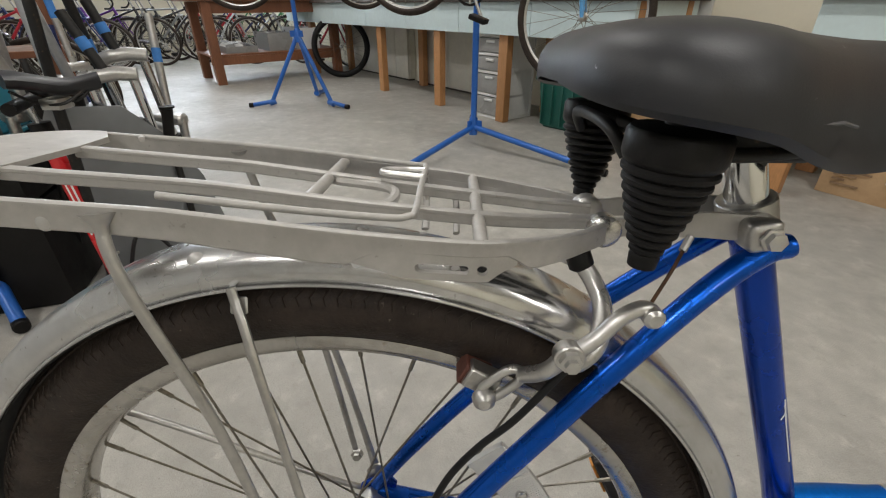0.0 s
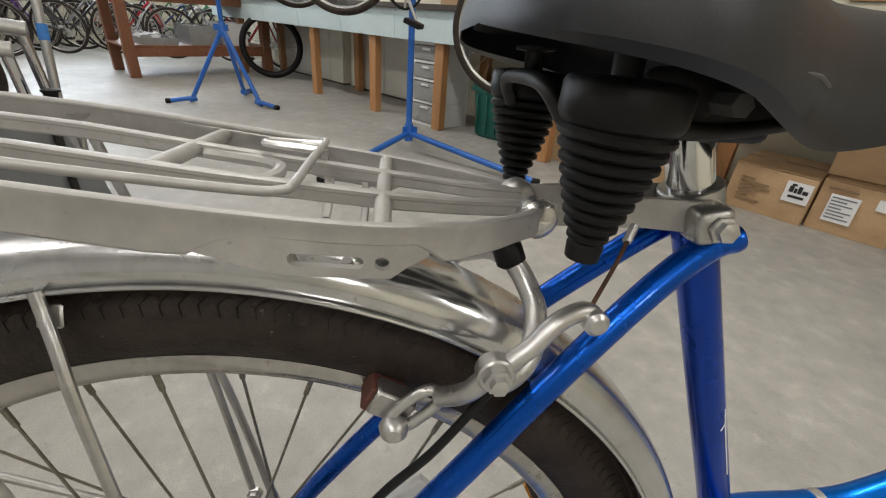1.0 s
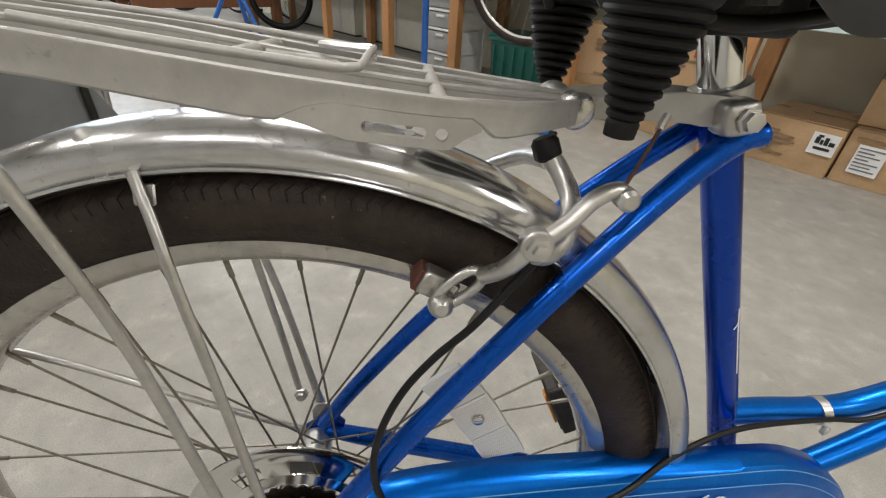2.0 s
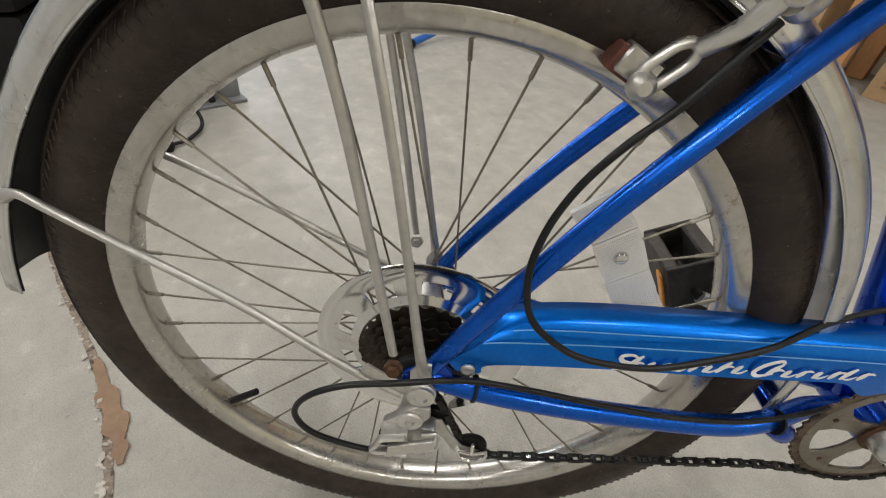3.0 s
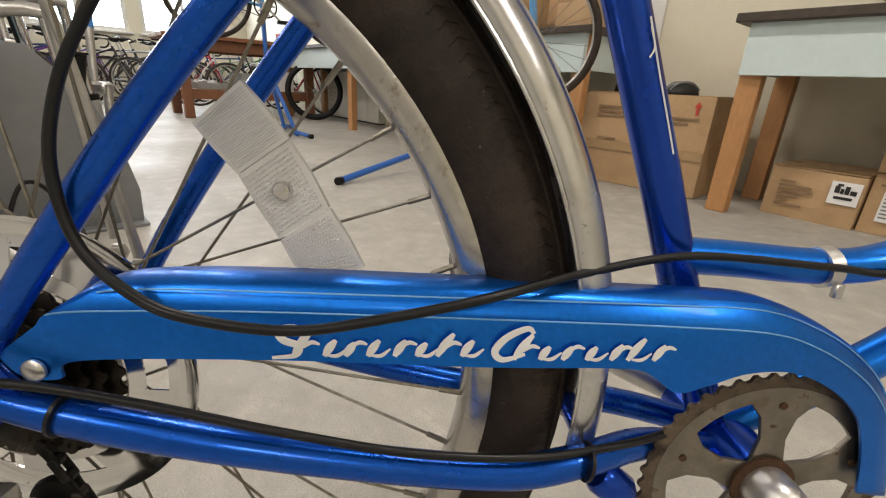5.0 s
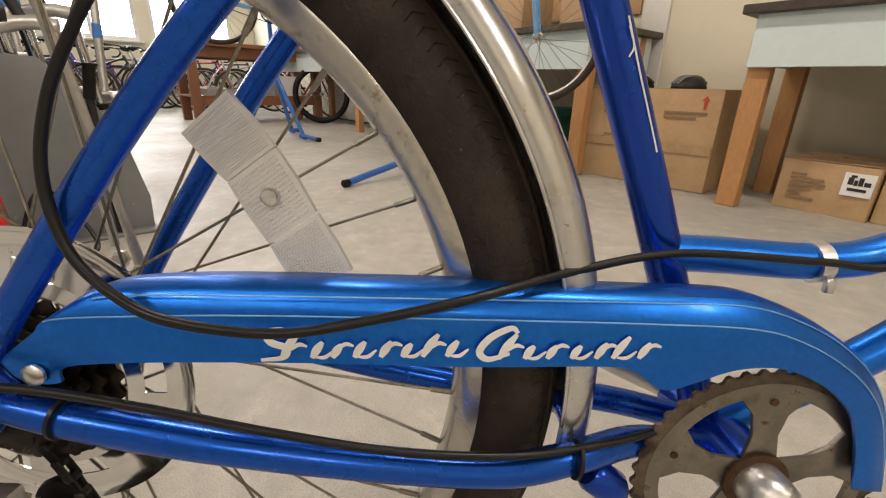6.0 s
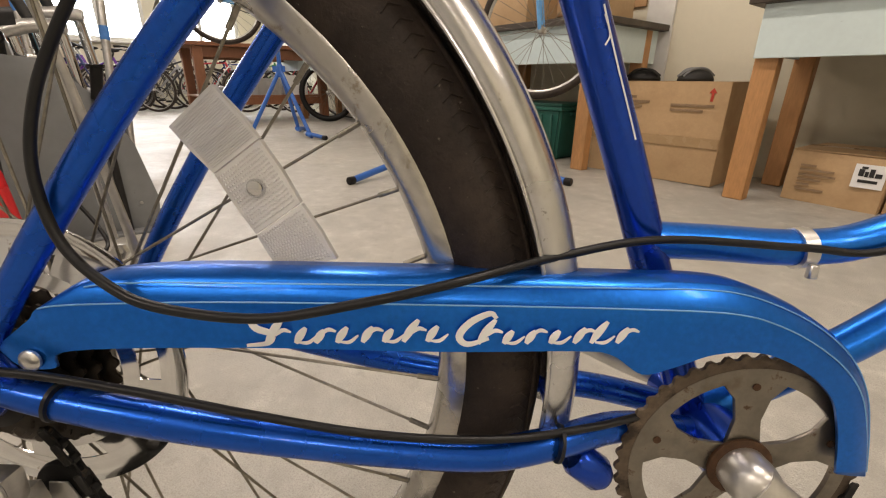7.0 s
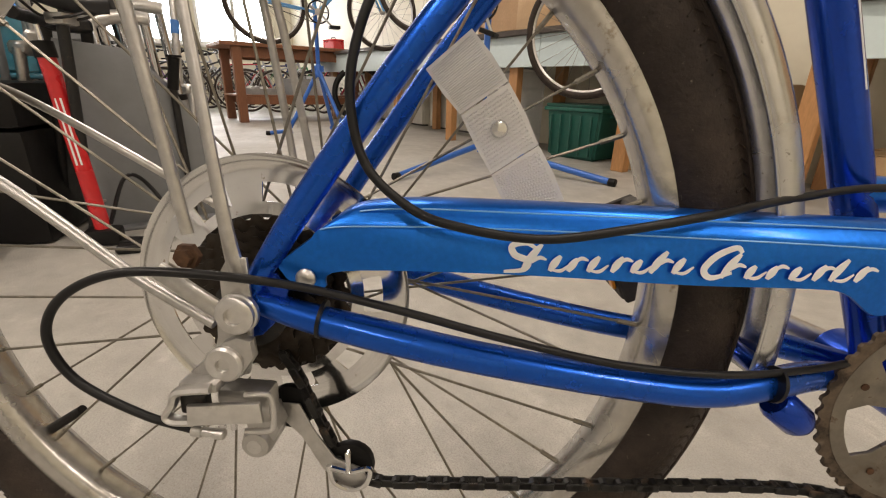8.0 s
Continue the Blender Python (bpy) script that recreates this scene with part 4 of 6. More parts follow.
def rail_y(x):
    """Distance of the side rail from the middle."""
    pts = ((0.0, 0.0752), (0.06, 0.0735), (0.08, 0.0722), (0.095, 0.0705), (0.11, 0.068), (0.13, 0.0607))
    for (a, ya), (b, yb) in zip(pts, pts[1:]):
        if x <= b:
            return ya + (yb - ya) * (x - a) / (b - a)
    return pts[-1][1]


def holed(outer, inner, side):
    """The rail's mounting tab, cut through by a slot and a hole."""
    bm = bmesh.new()
    edges = []
    fine = []
    for (xa, za), (xb, zb) in zip(outer, outer[1:] + outer[:1]):
        for k in range(6):
            fine.append((xa + (xb - xa) * k / 6, za + (zb - za) * k / 6))
    for loop in [fine] + inner:
        vs = [bm.verts.new((x, 0, z)) for x, z in loop]
        edges += [bm.edges.new((p, q)) for p, q in zip(vs, vs[1:] + vs[:1])]
    bmesh.ops.triangle_fill(bm, use_beauty=True, edges=edges, normal=(0, -1, 0))
    r = bmesh.ops.extrude_face_region(bm, geom=bm.faces[:])
    bmesh.ops.translate(bm, vec=(0, 0.0040, 0), verts=[v for v in r["geom"] if isinstance(v, bmesh.types.BMVert)])
    for v in bm.verts:
        v.co.y += side * rail_y(v.co.x) - 0.0020
        v.co.z += rail_z(v.co.x)
    bmesh.ops.recalc_face_normals(bm, faces=bm.faces[:])
    return bm


rack = part("rack", band(flat_line([(0.190, -0.017), (0.182, -0.030), (0.155, -0.050), (0.11, -0.068), (0.06, -0.0735), (-0.05, -0.0765), (-0.16, -0.079), (-0.205, -0.074), (-0.232, -0.050), (-0.240, 0), (-0.232, 0.050), (-0.205, 0.074), (-0.16, 0.079), (-0.05, 0.0765), (0.06, 0.0735), (0.11, 0.068), (0.155, 0.050), (0.182, 0.030), (0.190, 0.017)]), side_height, 0.0042), RACK, bike, "dusty cast aluminium luggage rack")
for s in (-1, 1):
    part("rack_bar", band(flat_line([(-0.178, s * 0.030), (-0.08, s * 0.0275), (0.05, s * 0.025), (0.12, s * 0.022), (0.165, s * 0.016), (0.188, s * 0.014)]), 0.0085, 0.0058), RACK, rack)
    for x, y in ((-0.112, 0.0785),):
        part("rack_rivet", lathe([(0.0048, 0), (0.0045, 0.0015), (0.002, 0.0028)], Matrix.Translation((x, s * y, rail_z(x) - 0.0115)) @ Matrix.Rotation(radians(90 * -s), 4, "X"), 14), ALLOY_BRIGHT, rack)
    part("rack_tab", holed([(0.036, -0.0165), (0.05, -0.0195), (0.066, -0.0235), (0.112, -0.0235), (0.1195, -0.0185), (0.128, -0.0145), (0.128, -0.008), (0.036, -0.008)],
                           [[(0.087 + 0.012 * math.copysign(1, math.cos(a)) + 0.0024 * math.cos(a), -0.0168 + 0.0026 * math.sin(a)) for a in [(k + 0.5) * math.tau / 16 for k in range(16)]],
                            [(0.1085 + 0.0031 * math.cos(k * math.tau / 12), -0.0168 + 0.0031 * math.sin(k * math.tau / 12)) for k in range(12)]], s), RACK, rack)
    part("rack_leg", tube([(0.0705, s * 0.066, 0.712), (0.0705, s * 0.062, 0.70), (0.071, s * 0.050, 0.688), (0.071, s * 0.036, 0.682)], 0.003, 8, flat=0.6), RACK, rack)
    part("rack_leg", tube([(0.094, s * 0.066, 0.700), (0.095, s * 0.058, 0.692), (0.095, s * 0.040, 0.684), (0.095, s * 0.030, 0.681)], 0.0026, 8, flat=0.6), RACK, rack)
    part("rack_arm", plate([(0.178, 0.702), (0.184, 0.696), (0.20, 0.7005), (0.25, 0.700), (0.285, 0.697), (0.292, 0.704), (0.285, 0.715), (0.25, 0.717), (0.20, 0.7125), (0.183, 0.7125)], s * 0.0195 - 0.0017, s * 0.0195 + 0.0017, 0.0006), RACK, rack, "flat alloy bracket to the seat clamp")
    part("rack_pivot", lathe([(0.0095, -0.006), (0.0105, -0.004), (0.0105, 0.005), (0.0085, 0.007), (0.004, 0.008)], turned_y(0.187, s * 0.020, 0.705), 20), ALLOY_BRIGHT, rack)
# broad rounded tail plate
bm = bmesh.new()
top = []
for k in range(25):
    u = math.pi * (0.5 + k / 24)
    x, y = -0.190 + 0.050 * math.cos(u), 0.078 * math.sin(u)
    top.append(bm.verts.new((x, y, rail_z(x) + 0.0008)))
for x, y in ((-0.176, -0.060), (-0.172, -0.028), (-0.172, 0.028), (-0.176, 0.060)):
    top.append(bm.verts.new((x, y, rail_z(x) + 0.0008)))
f = bm.faces.new(top)
r = bmesh.ops.extrude_face_region(bm, geom=[f])
bmesh.ops.translate(bm, vec=(0, 0, -0.004), verts=[v for v in r["geom"] if isinstance(v, bmesh.types.BMVert)])
bmesh.ops.recalc_face_normals(bm, faces=bm.faces[:])
bmesh.ops.triangulate(bm, faces=[q for q in bm.faces if len(q.verts) > 4])
part("rack_tail", bm, RACK, rack)
for x, y0, y1 in ((0.004, -0.027, 0.074), (0.108, -0.068, 0.068)):
    part("rack_crossbar", sweep([(x + 0.003 * (y1 > 0.07) * 0, y0, rail_z(x) - 0.004), (x, y1, rail_z(x) - 0.004)], 0.0042, 10), RACK, rack)
part("rack_crossbar", tube([(0.010, 0.024, 0.7235), (0.040, 0.021, 0.7205), (0.052, 0.012, 0.719), (0.052, -0.012, 0.719), (0.040, -0.021, 0.720), (0.010, -0.025, 0.7225)], 0.0035, 8), RACK, rack)
# sprung wire clip lying on top
clip = [(-0.142, 0.049, 0.7475), (-0.146, 0.055, 0.7475), (-0.142, 0.061, 0.747), (-0.05, 0.0625, 0.7395), (0.055, 0.0605, 0.7275), (0.068, 0.057, 0.727), (0.0715, 0.048, 0.7275), (0.0715, 0.0, 0.7275), (0.0715, -0.048, 0.7265), (0.068, -0.056, 0.726), (0.055, -0.0605, 0.727), (0.0, -0.064, 0.733), (-0.06, -0.0665, 0.7405)]
part("spring_clip", tube(clip, 0.0021, 10, 8), RACK, rack, "wire spring clip")
part("spring_clip", tube([(0.0715, 0.035, 0.7285), (0.060, 0.036, 0.7285), (0.046, 0.031, 0.730), (0.042, 0.025, 0.730), (0.047, 0.020, 0.730), (0.0715, 0.016, 0.7285)], 0.0022, 8), ALLOY_BRIGHT, rack)
part("spring_clip", tube([(0.0715, 0.043, 0.7245), (0.0715, 0.043, 0.712), (0.0725, 0.043, 0.704)], 0.0022, 8), ALLOY_BRIGHT, rack)

# ---- saddle ----
SECTIONS = [(0.148, 0.030, 0.802, 0.792), (0.152, 0.062, 0.811, 0.788), (0.161, 0.086, 0.818, 0.7845), (0.178, 0.101, 0.8225, 0.781), (0.200, 0.106, 0.824, 0.777), (0.225, 0.101, 0.823, 0.771),
            (0.252, 0.088, 0.819, 0.760), (0.28, 0.070, 0.816, 0.752), (0.31, 0.053, 0.814, 0.748), (0.345, 0.040, 0.813, 0.749), (0.385, 0.031, 0.814, 0.756), (0.412, 0.024, 0.812, 0.771), (0.424, 0.013, 0.806, 0.783)]
SHAPE = [(-0.90, 0.40), (-0.88, 0.08), (-0.955, 0.02), (-1.0, 0.10), (-1.0, 0.30), (-0.965, 0.55), (-0.88, 0.76), (-0.70, 0.90), (-0.45, 0.97), (-0.18, 0.985)]
SHAPE += [(0.0, 0.975)] + [(-a, b) for a, b in SHAPE[::-1]]
cols = [spline([(s[0], s[1], 0) for s in SECTIONS], 4), spline([(s[2], s[3], 0) for s in SECTIONS], 4)]
bm = bmesh.new()
rows = []
for a, b in zip(*cols):
    rows.append([bm.verts.new((a.x, u * a.y, b.y + (b.x - b.y) * v)) for u, v in SHAPE])
for p, q in zip(rows, rows[1:]):
    for i in range(len(SHAPE) - 1):
        bm.faces.new((p[i], p[i + 1], q[i + 1], q[i]))
bm.faces.new(rows[0][1:-1]), bm.faces.new(rows[-1][1:-1])
bmesh.ops.recalc_face_normals(bm, faces=bm.faces[:])
saddle = part("saddle", bm, SADDLE, bike, "wide black vinyl spring saddle")
bm = bmesh.new()
rows = []
for a, b in zip(*cols):
    rows.append([bm.verts.new((a.x + (0.27 - a.x) * 0.06, u * a.y * 0.93, b.y + (b.x - b.y) * (0.35 if abs(u) > 0.9 else 0.62))) for u in (-1, -0.7, -0.3, 0, 0.3, 0.7, 1)])
for p, q in zip(rows, rows[1:]):
    for i in range(6):
        bm.faces.new((p[i], q[i], q[i + 1], p[i + 1]))
part("saddle_pan", bm, STEEL_BLACK, saddle, "black steel saddle pan")
for s in (-1, 1):
    seam = []
    for i, (a, b) in enumerate(zip(*cols)):
        if 0.213 < a.x < 0.276:
            v = 0.16 + 0.20 * min(1, (a.x - 0.213) / 0.045)
            seam.append((a.x, s * (a.y * 0.985 + 0.0004), b.y + (b.x - b.y) * v))
    part("seam", sweep(seam, 0.0009, 6), SADDLE_SEAM, saddle)
    # ribbed rubber cone over the spring
    prof = [(0.0055, 0.0), (0.0075, 0.0005), (0.008, 0.006)]
    for k in range(9):
        h = 0.0075 + k * 0.0046
        r = 0.0088 + 0.0140 * (k / 8) ** 0.85
        prof += [(r - 0.0016, h), (r + 0.0002, h + 0.0012), (r + 0.0002, h + 0.0028), (r - 0.0014, h + 0.0042)]
    prof += [(0.0232, 0.050), (0.0242, 0.052), (0.0242, 0.061), (0.0225, 0.063), (0.016, 0.064)]
    part("spring_cover", lathe([(r, h * 1.18) for r, h in prof], pose(0.196, s * 0.061, 0.700, s * -3, 3), 32), RUBBER, saddle, "ribbed black rubber spring cover")
    part("spring_post", lathe([(0.006, 0), (0.006, 0.006), (0.014, 0.007), (0.014, 0.009), (0.006, 0.010), (0.006, 0.026), (0.012, 0.027), (0.012, 0.029), (0.005, 0.030)], pose(0.200, s * 0.061, 0.760), 20), STEEL_BLACK, saddle)
    part("saddle_rail", tube([(0.199, s * 0.055, 0.768), (0.22, s * 0.036, 0.760), (0.26, s * 0.022, 0.752), (0.31, s * 0.018, 0.757), (0.37, s * 0.015, 0.772)], 0.0042, 10), STEEL_BLACK, saddle)
part("cross_wire", tube([(0.184, -0.045, 0.757), (0.178, -0.038, 0.768), (0.176, -0.02, 0.772), (0.176, 0.02, 0.772), (0.178, 0.038, 0.768), (0.184, 0.045, 0.757)], 0.0036, 10), STEEL_BLACK, saddle)
part("saddle_yoke", block(0.250, -0.020, 0.746, 0.308, 0.020, 0.782, 0.008, segments=3), STEEL_BLACK, saddle, "black saddle clamp under the seat")
part("saddle_bolt", lathe([(0.006, -0.036), (0.006, 0.036)], turned_y(0.272, 0, 0.766), 6), ALLOY, saddle)

# ---- white script on the chain guard, as plain brush strokes ----
def stroke(points, width):
    line = [(x, guard_y(x) - 0.0012, z) for x, z in points]
    return sweep(spline(line, 5), lambda u: width * (0.45 + 0.55 * math.sin(math.pi * min(1, max(0.05, u)))), 6, flat=0.14)


def script(x0, x1, z0, slope, count, tall):
    """A run of leaning bars of uneven height, the first one a tall sweep."""
    w, r = (x1 - x0) / count, random.Random(count)
    for k in range(count):
        x = x0 + w * (k + 0.5) + r.uniform(-0.0012, 0.0012)
        z = z0 + slope * (x - x0)
        h = tall if k == 0 else r.choice((0.008, 0.0095, 0.0095, 0.0135))
        yield [(x - h * 0.28, z), (x, z + h * 0.5), (x + h * 0.36, z + h)], 0.0027
        if k % 2:
            yield [(x - w * 0.1, z + 0.0005), (x + w * 0.35, z + 0.0004), (x + w * 0.75, z + 0.0045)], 0.0013
        else:
            yield [(x + w * 0.05, z + 0.0050), (x + w * 0.40, z + 0.0082), (x + w * 0.75, z + 0.0070)], 0.0014


for run in (script(0.170, 0.270, 0.3705, 0.01, 8, 0.0165), script(0.288, 0.380, 0.3698, 0.0, 7, 0.0150)):
    for pts, w in run:
        part("decal_stroke", stroke(pts, w), LETTER, guard)
for pts, w in (([(0.178, 0.3845), (0.172, 0.3875), (0.164, 0.3855), (0.166, 0.380), (0.174, 0.3765), (0.172, 0.371), (0.160, 0.3695)], 0.0024), ([(0.300, 0.3855), (0.296, 0.3885), (0.285, 0.383), (0.279, 0.3745), (0.284, 0.3695), (0.296, 0.373)], 0.0025)):
    part("decal_stroke", stroke(pts, w), LETTER, guard)
# outline decal on the seat tube
part("tube_decal", sweep(spline([(0.3560, -0.0065, 0.556), (0.3660, -0.005, 0.530), (0.3770, -0.0035, 0.503), (0.3850, -0.0025, 0.483)], 6), 0.0006, 6, flat=0.4), LETTER, bike, "white outline decal")
part("tube_decal", sweep(spline([(0.3570, -0.0072, 0.551), (0.3615, -0.0055, 0.541), (0.3590, -0.0068, 0.535)], 4), 0.0006, 6, flat=0.4), LETTER, bike, "white outline decal")

# ---- workbenches along the wall ----
def bench(x0, x1, legs, label, drawers=()):
    b = thing("workbench", at_room(0, 0), label, "workbench", "workbenches along the wall")
    part("top", block(x0 - 0.05, -0.07, 0.835, x1 + 0.05, 0.70, 0.872, 0.004), BENCH_TOP, b, "dark wooden top", smooth=False)
    n = max(1, round((x1 - x0) / 0.8))
    for i in range(n):
        w = (x1 - x0) / n
        part("apron_board", block(x0 + i * w + 0.002, -0.03, 0.625, x0 + (i + 1) * w - 0.002, -0.012, 0.835, 0.002), BENCH_PAINT, b, "pale blue painted board")
    part("end_board", block(x0, -0.012, 0.64, x0 + 0.02, 0.66, 0.835), BENCH_PAINT, b)
    part("end_board", block(x1 - 0.02, -0.012, 0.64, x1, 0.66, 0.835), BENCH_PAINT, b)
    for x in legs:
        for y, lab in ((0.0, ""), (0.52, "")):
            part("leg", block(x - 0.045, y, 0, x + 0.045, y + 0.065, 0.834, 0.004), WOOD, b)
    return b


bench(-0.04, 3.6, (0.005, 1.4, 2.6), "workbench with pale blue apron, dark top and timber legs")
bench(-6.2, -0.86, (-0.90, -1.90, -2.72, -3.72, -5.5), "long workbench with pale blue apron and timber legs")
# cabinet panels under the long bench
for i, (x0, x1) in enumerate(((-5.6, -4.75), (-4.7, -4.12), (-3.95, -2.75))):
    c = thing("base_cabinet", at_room(0, 0), "off-white panelled cupboard under the workbench", "cabinet", "cupboards under the bench")
    part("body", block(x0, 0.64, 0.02, x1, 0.715, 0.62), PANEL, c)
    part("door", block(x0 + 0.01, 0.615, 0.02, (x0 + x1) / 2 - 0.004, 0.638, 0.62, 0.003), PANEL, c)
    part("door", block((x0 + x1) / 2 + 0.004, 0.615, 0.02, x1 - 0.01, 0.638, 0.62, 0.003), PANEL, c)
    part("plinth", block(x0, 0.625, 0.0, x1, 0.70, 0.018), DARK, c)
c = thing("warning_label", at_room(-4.72, 0.611, 0.50), "round yellow and black sticker on the cupboard", "sticker")
part("disc", lathe([(0.05, 0), (0.05, 0.003)], Matrix.Rotation(radians(90), 4, "X"), 24), BLACK_INK, c)
part("dot", lathe([(0.032, 0.003), (0.032, 0.005)], Matrix.Rotation(radians(90), 4, "X"), 24), YELLOW, c)


def drawer_unit(x, y, m_label):
    d = thing("drawer_tower", at_room(x, y, 0, 0), m_label, "drawer unit", "plastic drawer towers")
    part("case", block(-0.005, 0.30, 0.0, 0.335, 0.32, 0.655, 0.004), WHITE_PLASTIC, d)
    for z in (0.0, 0.17, 0.34, 0.47, 0.60):
        part("shelf_frame", block(0, 0, z, 0.33, 0.30, z + 0.022, 0.004), WHITE_PLASTIC, d)
    for sx in (0.0, 0.318):
        part("side_frame", block(sx, 0.004, 0.02, sx + 0.012, 0.30, 0.60, 0.003), WHITE_PLASTIC, d)
    for z, h in ((0.026, 0.138), (0.196, 0.138), (0.366, 0.098), (0.496, 0.098)):
        dr = part("drawer", block(0.016, -0.006, z, 0.314, 0.29, z + h, 0.008, segments=2), CLEAR_PLASTIC, d, "cloudy see-through drawer")
        part("drawer_pull", block(0.12, -0.018, z + h - 0.03, 0.21, -0.004, z + h - 0.012, 0.004), WHITE_PLASTIC, dr)


drawer_unit(-2.22, 0.03, "white plastic tower of see-through drawers under the bench")


def storage_bin(m):
    b = thing("storage_bin", m, "dark green plastic storage tote with lid on the floor", "storage bin")
    bm = bmesh.new()
    bmesh.ops.create_cube(bm, size=1, matrix=Matrix.Translation((0, 0, 0.175)) @ Matrix.Diagonal((0.46, 0.36, 0.35, 1)))
    for v in bm.verts:
        k = 1 if v.co.z > 0.2 else 0.86
        v.co.x, v.co.y = v.co.x * k, v.co.y * k
    bmesh.ops.bevel(bm, geom=bm.edges[:], offset=0.018, segments=3, affect="EDGES")
    part("tub", bm, GREEN_BIN, b)
    part("rim_band", block(-0.245, -0.195, 0.335, 0.245, 0.195, 0.362, 0.008, segments=2), GREEN_BIN, b)
    part("lid", block(-0.235, -0.185, 0.362, 0.235, 0.185, 0.385, 0.009, segments=2), GREEN_BIN, b)
    for s in (-1, 1):
        part("handle", block(s * 0.235 - 0.014, -0.07, 0.30, s * 0.235 + 0.014, 0.07, 0.325, 0.006), GREEN_BIN, b)
    for k in range(5):
        part("rib", block(-0.18 + k * 0.085, -0.183, 0.04, -0.168 + k * 0.085, -0.165, 0.32, 0.003, m=Matrix.Rotation(radians(3.5), 4, "X")), GREEN_BIN, b)


storage_bin(at_room(-1.42, 0.32, 0, 4))


def ink_lines(parent, x0, z0, lines, mat=INK, y=-0.0025):
    """Unreadable print as plain bars: (dx, dz, length, height)."""
    for dx, dz, w, h in lines:
        part("print_bar", block(x0 + dx, y, z0 + dz, x0 + dx + w, y + 0.002, z0 + dz + h), mat, parent, smooth=False)


def carton(m, w, d, h, label, open_top=False, tape=True):
    """A cardboard box, front face at y = 0."""
    c = thing("cardboard_box", m, label, "cardboard box", "cardboard boxes")
    body = block(0, 0, 0, w, d, h, 0.006, segments=2)
    for v in body.verts:
        v.co += Vector((0, 0.006 * math.sin(v.co.x * 9 + v.co.z * 7), 0.003 * math.sin(v.co.x * 11)))
    part("carton", body, CARD, c)
    part("flap", block(0.003, 0.004, h + 0.0015, w - 0.003, d / 2 - 0.002, h + 0.006, 0.001, m=Matrix.Rotation(radians(0.6), 4, "X")), CARD, c)
    part("flap", block(0.003, d / 2 + 0.002, h + 0.0015, w - 0.003, d - 0.004, h + 0.006, 0.001), CARD, c)
    if tape:
        part("tape", block(-0.002, d / 2 - 0.03, h + 0.0065, w + 0.002, d / 2 + 0.03, h + 0.008), CARD_TAPE, c)
        part("tape", block(-0.0035, d / 2 - 0.03, h * 0.72, -0.0015, d / 2 + 0.03, h + 0.004), CARD_TAPE, c)
    return c


big = carton(at_room(-0.90, 0.13, 0, 2), 0.74, 0.40, 0.525, "tall brown cardboard box beside the workbench with faded print")
ink_lines(big, 0.10, 0.30, [(0, 0.14, 0.16, 0.014), (0.0, 0.115, 0.24, 0.014), (0, 0.09, 0.20, 0.014), (0.36, 0.105, 0.22, 0.013), (0.36, 0.08, 0.17, 0.013), (0.02, -0.04, 0.12, 0.012), (0.02, -0.065, 0.16, 0.012), (0.02, -0.09, 0.10, 0.012)], y=-0.008)
part("tape", block(0.0, -0.0085, 0.20, 0.735, -0.0065, 0.25), CARD_TAPE, big)
part("arrow", block(0.655, -0.0085, 0.435, 0.668, -0.0065, 0.475), RED_INK, big, "red up arrow")
part("arrow", plate([(0.642, 0.475), (0.681, 0.475), (0.6615, 0.50)], -0.0085, -0.0065), RED_INK, big)
for i, (x, lab) in enumerate(((0.20, ""), (0.50, ""))):
    h = thing("bicycle_helmet", at_room(-0.90 + x, 0.28, 0.533, 15 + 40 * i) @ Matrix.Scale(0.78, 4), "dark vented bicycle helmet lying on the cardboard box", "helmet", "helmets on the box")
    bm = bmesh.new()
    bmesh.ops.create_uvsphere(bm, u_segments=24, v_segments=12, radius=1)
    bmesh.ops.delete(bm, geom=[v for v in bm.verts if v.co.z < -0.05], context="VERTS")
    bm.transform(Matrix.Diagonal((0.125, 0.088, 0.078, 1)))
    sh = part("shell", bm, BLACK_INK if i else RUBBER, h)
    sh.modifiers.new("wall", "SOLIDIFY").thickness = 0.012
    for k in (-1, 0, 1):
        part("vent_rib", tube([(-0.11, k * 0.035, 0.03), (-0.05, k * 0.04, 0.076), (0.04, k * 0.04, 0.078), (0.11, k * 0.03, 0.036)], 0.008, 8), GREY_PANEL if i else RUBBER, h)

b1 = carton(at_room(0.135, 0.235, 0, -4), 0.36, 0.42, 0.235, "brown cardboard carton with printed white label under the bench")
ink_lines(b1, 0.03, 0.03, [(0.02, 0.135, 0.06, 0.010), (0.02, 0.115, 0.13, 0.010), (0.02, 0.092, 0.14, 0.010), (0.02, 0.070, 0.09, 0.010), (0.02, 0.048, 0.05, 0.010), (0.02, 0.026, 0.11, 0.010)], y=-0.008)
lab = part("label", block(0.245, -0.011, 0.105, 0.352, -0.008, 0.205), PAPER, b1, "white shipping label")
for x, z, w, h in ((0.262, 0.155, 0.018, 0.03), (0.283, 0.153, 0.012, 0.022), (0.298, 0.153, 0.016, 0.035), (0.318, 0.153, 0.022, 0.018), (0.268, 0.186, 0.02, 0.01), (0.266, 0.128, 0.065, 0.012)):
    part("label_mark", block(x, -0.0135, z, x + w, -0.011, z + h), BLACK_INK, lab)
b2 = carton(at_room(0.505, 0.235, 0, -3), 0.31, 0.42, 0.245, "brown cardboard carton with address label under the bench")
lab = part("label", block(0.05, -0.011, 0.06, 0.16, -0.008, 0.19), PAPER, b2, "white shipping label")
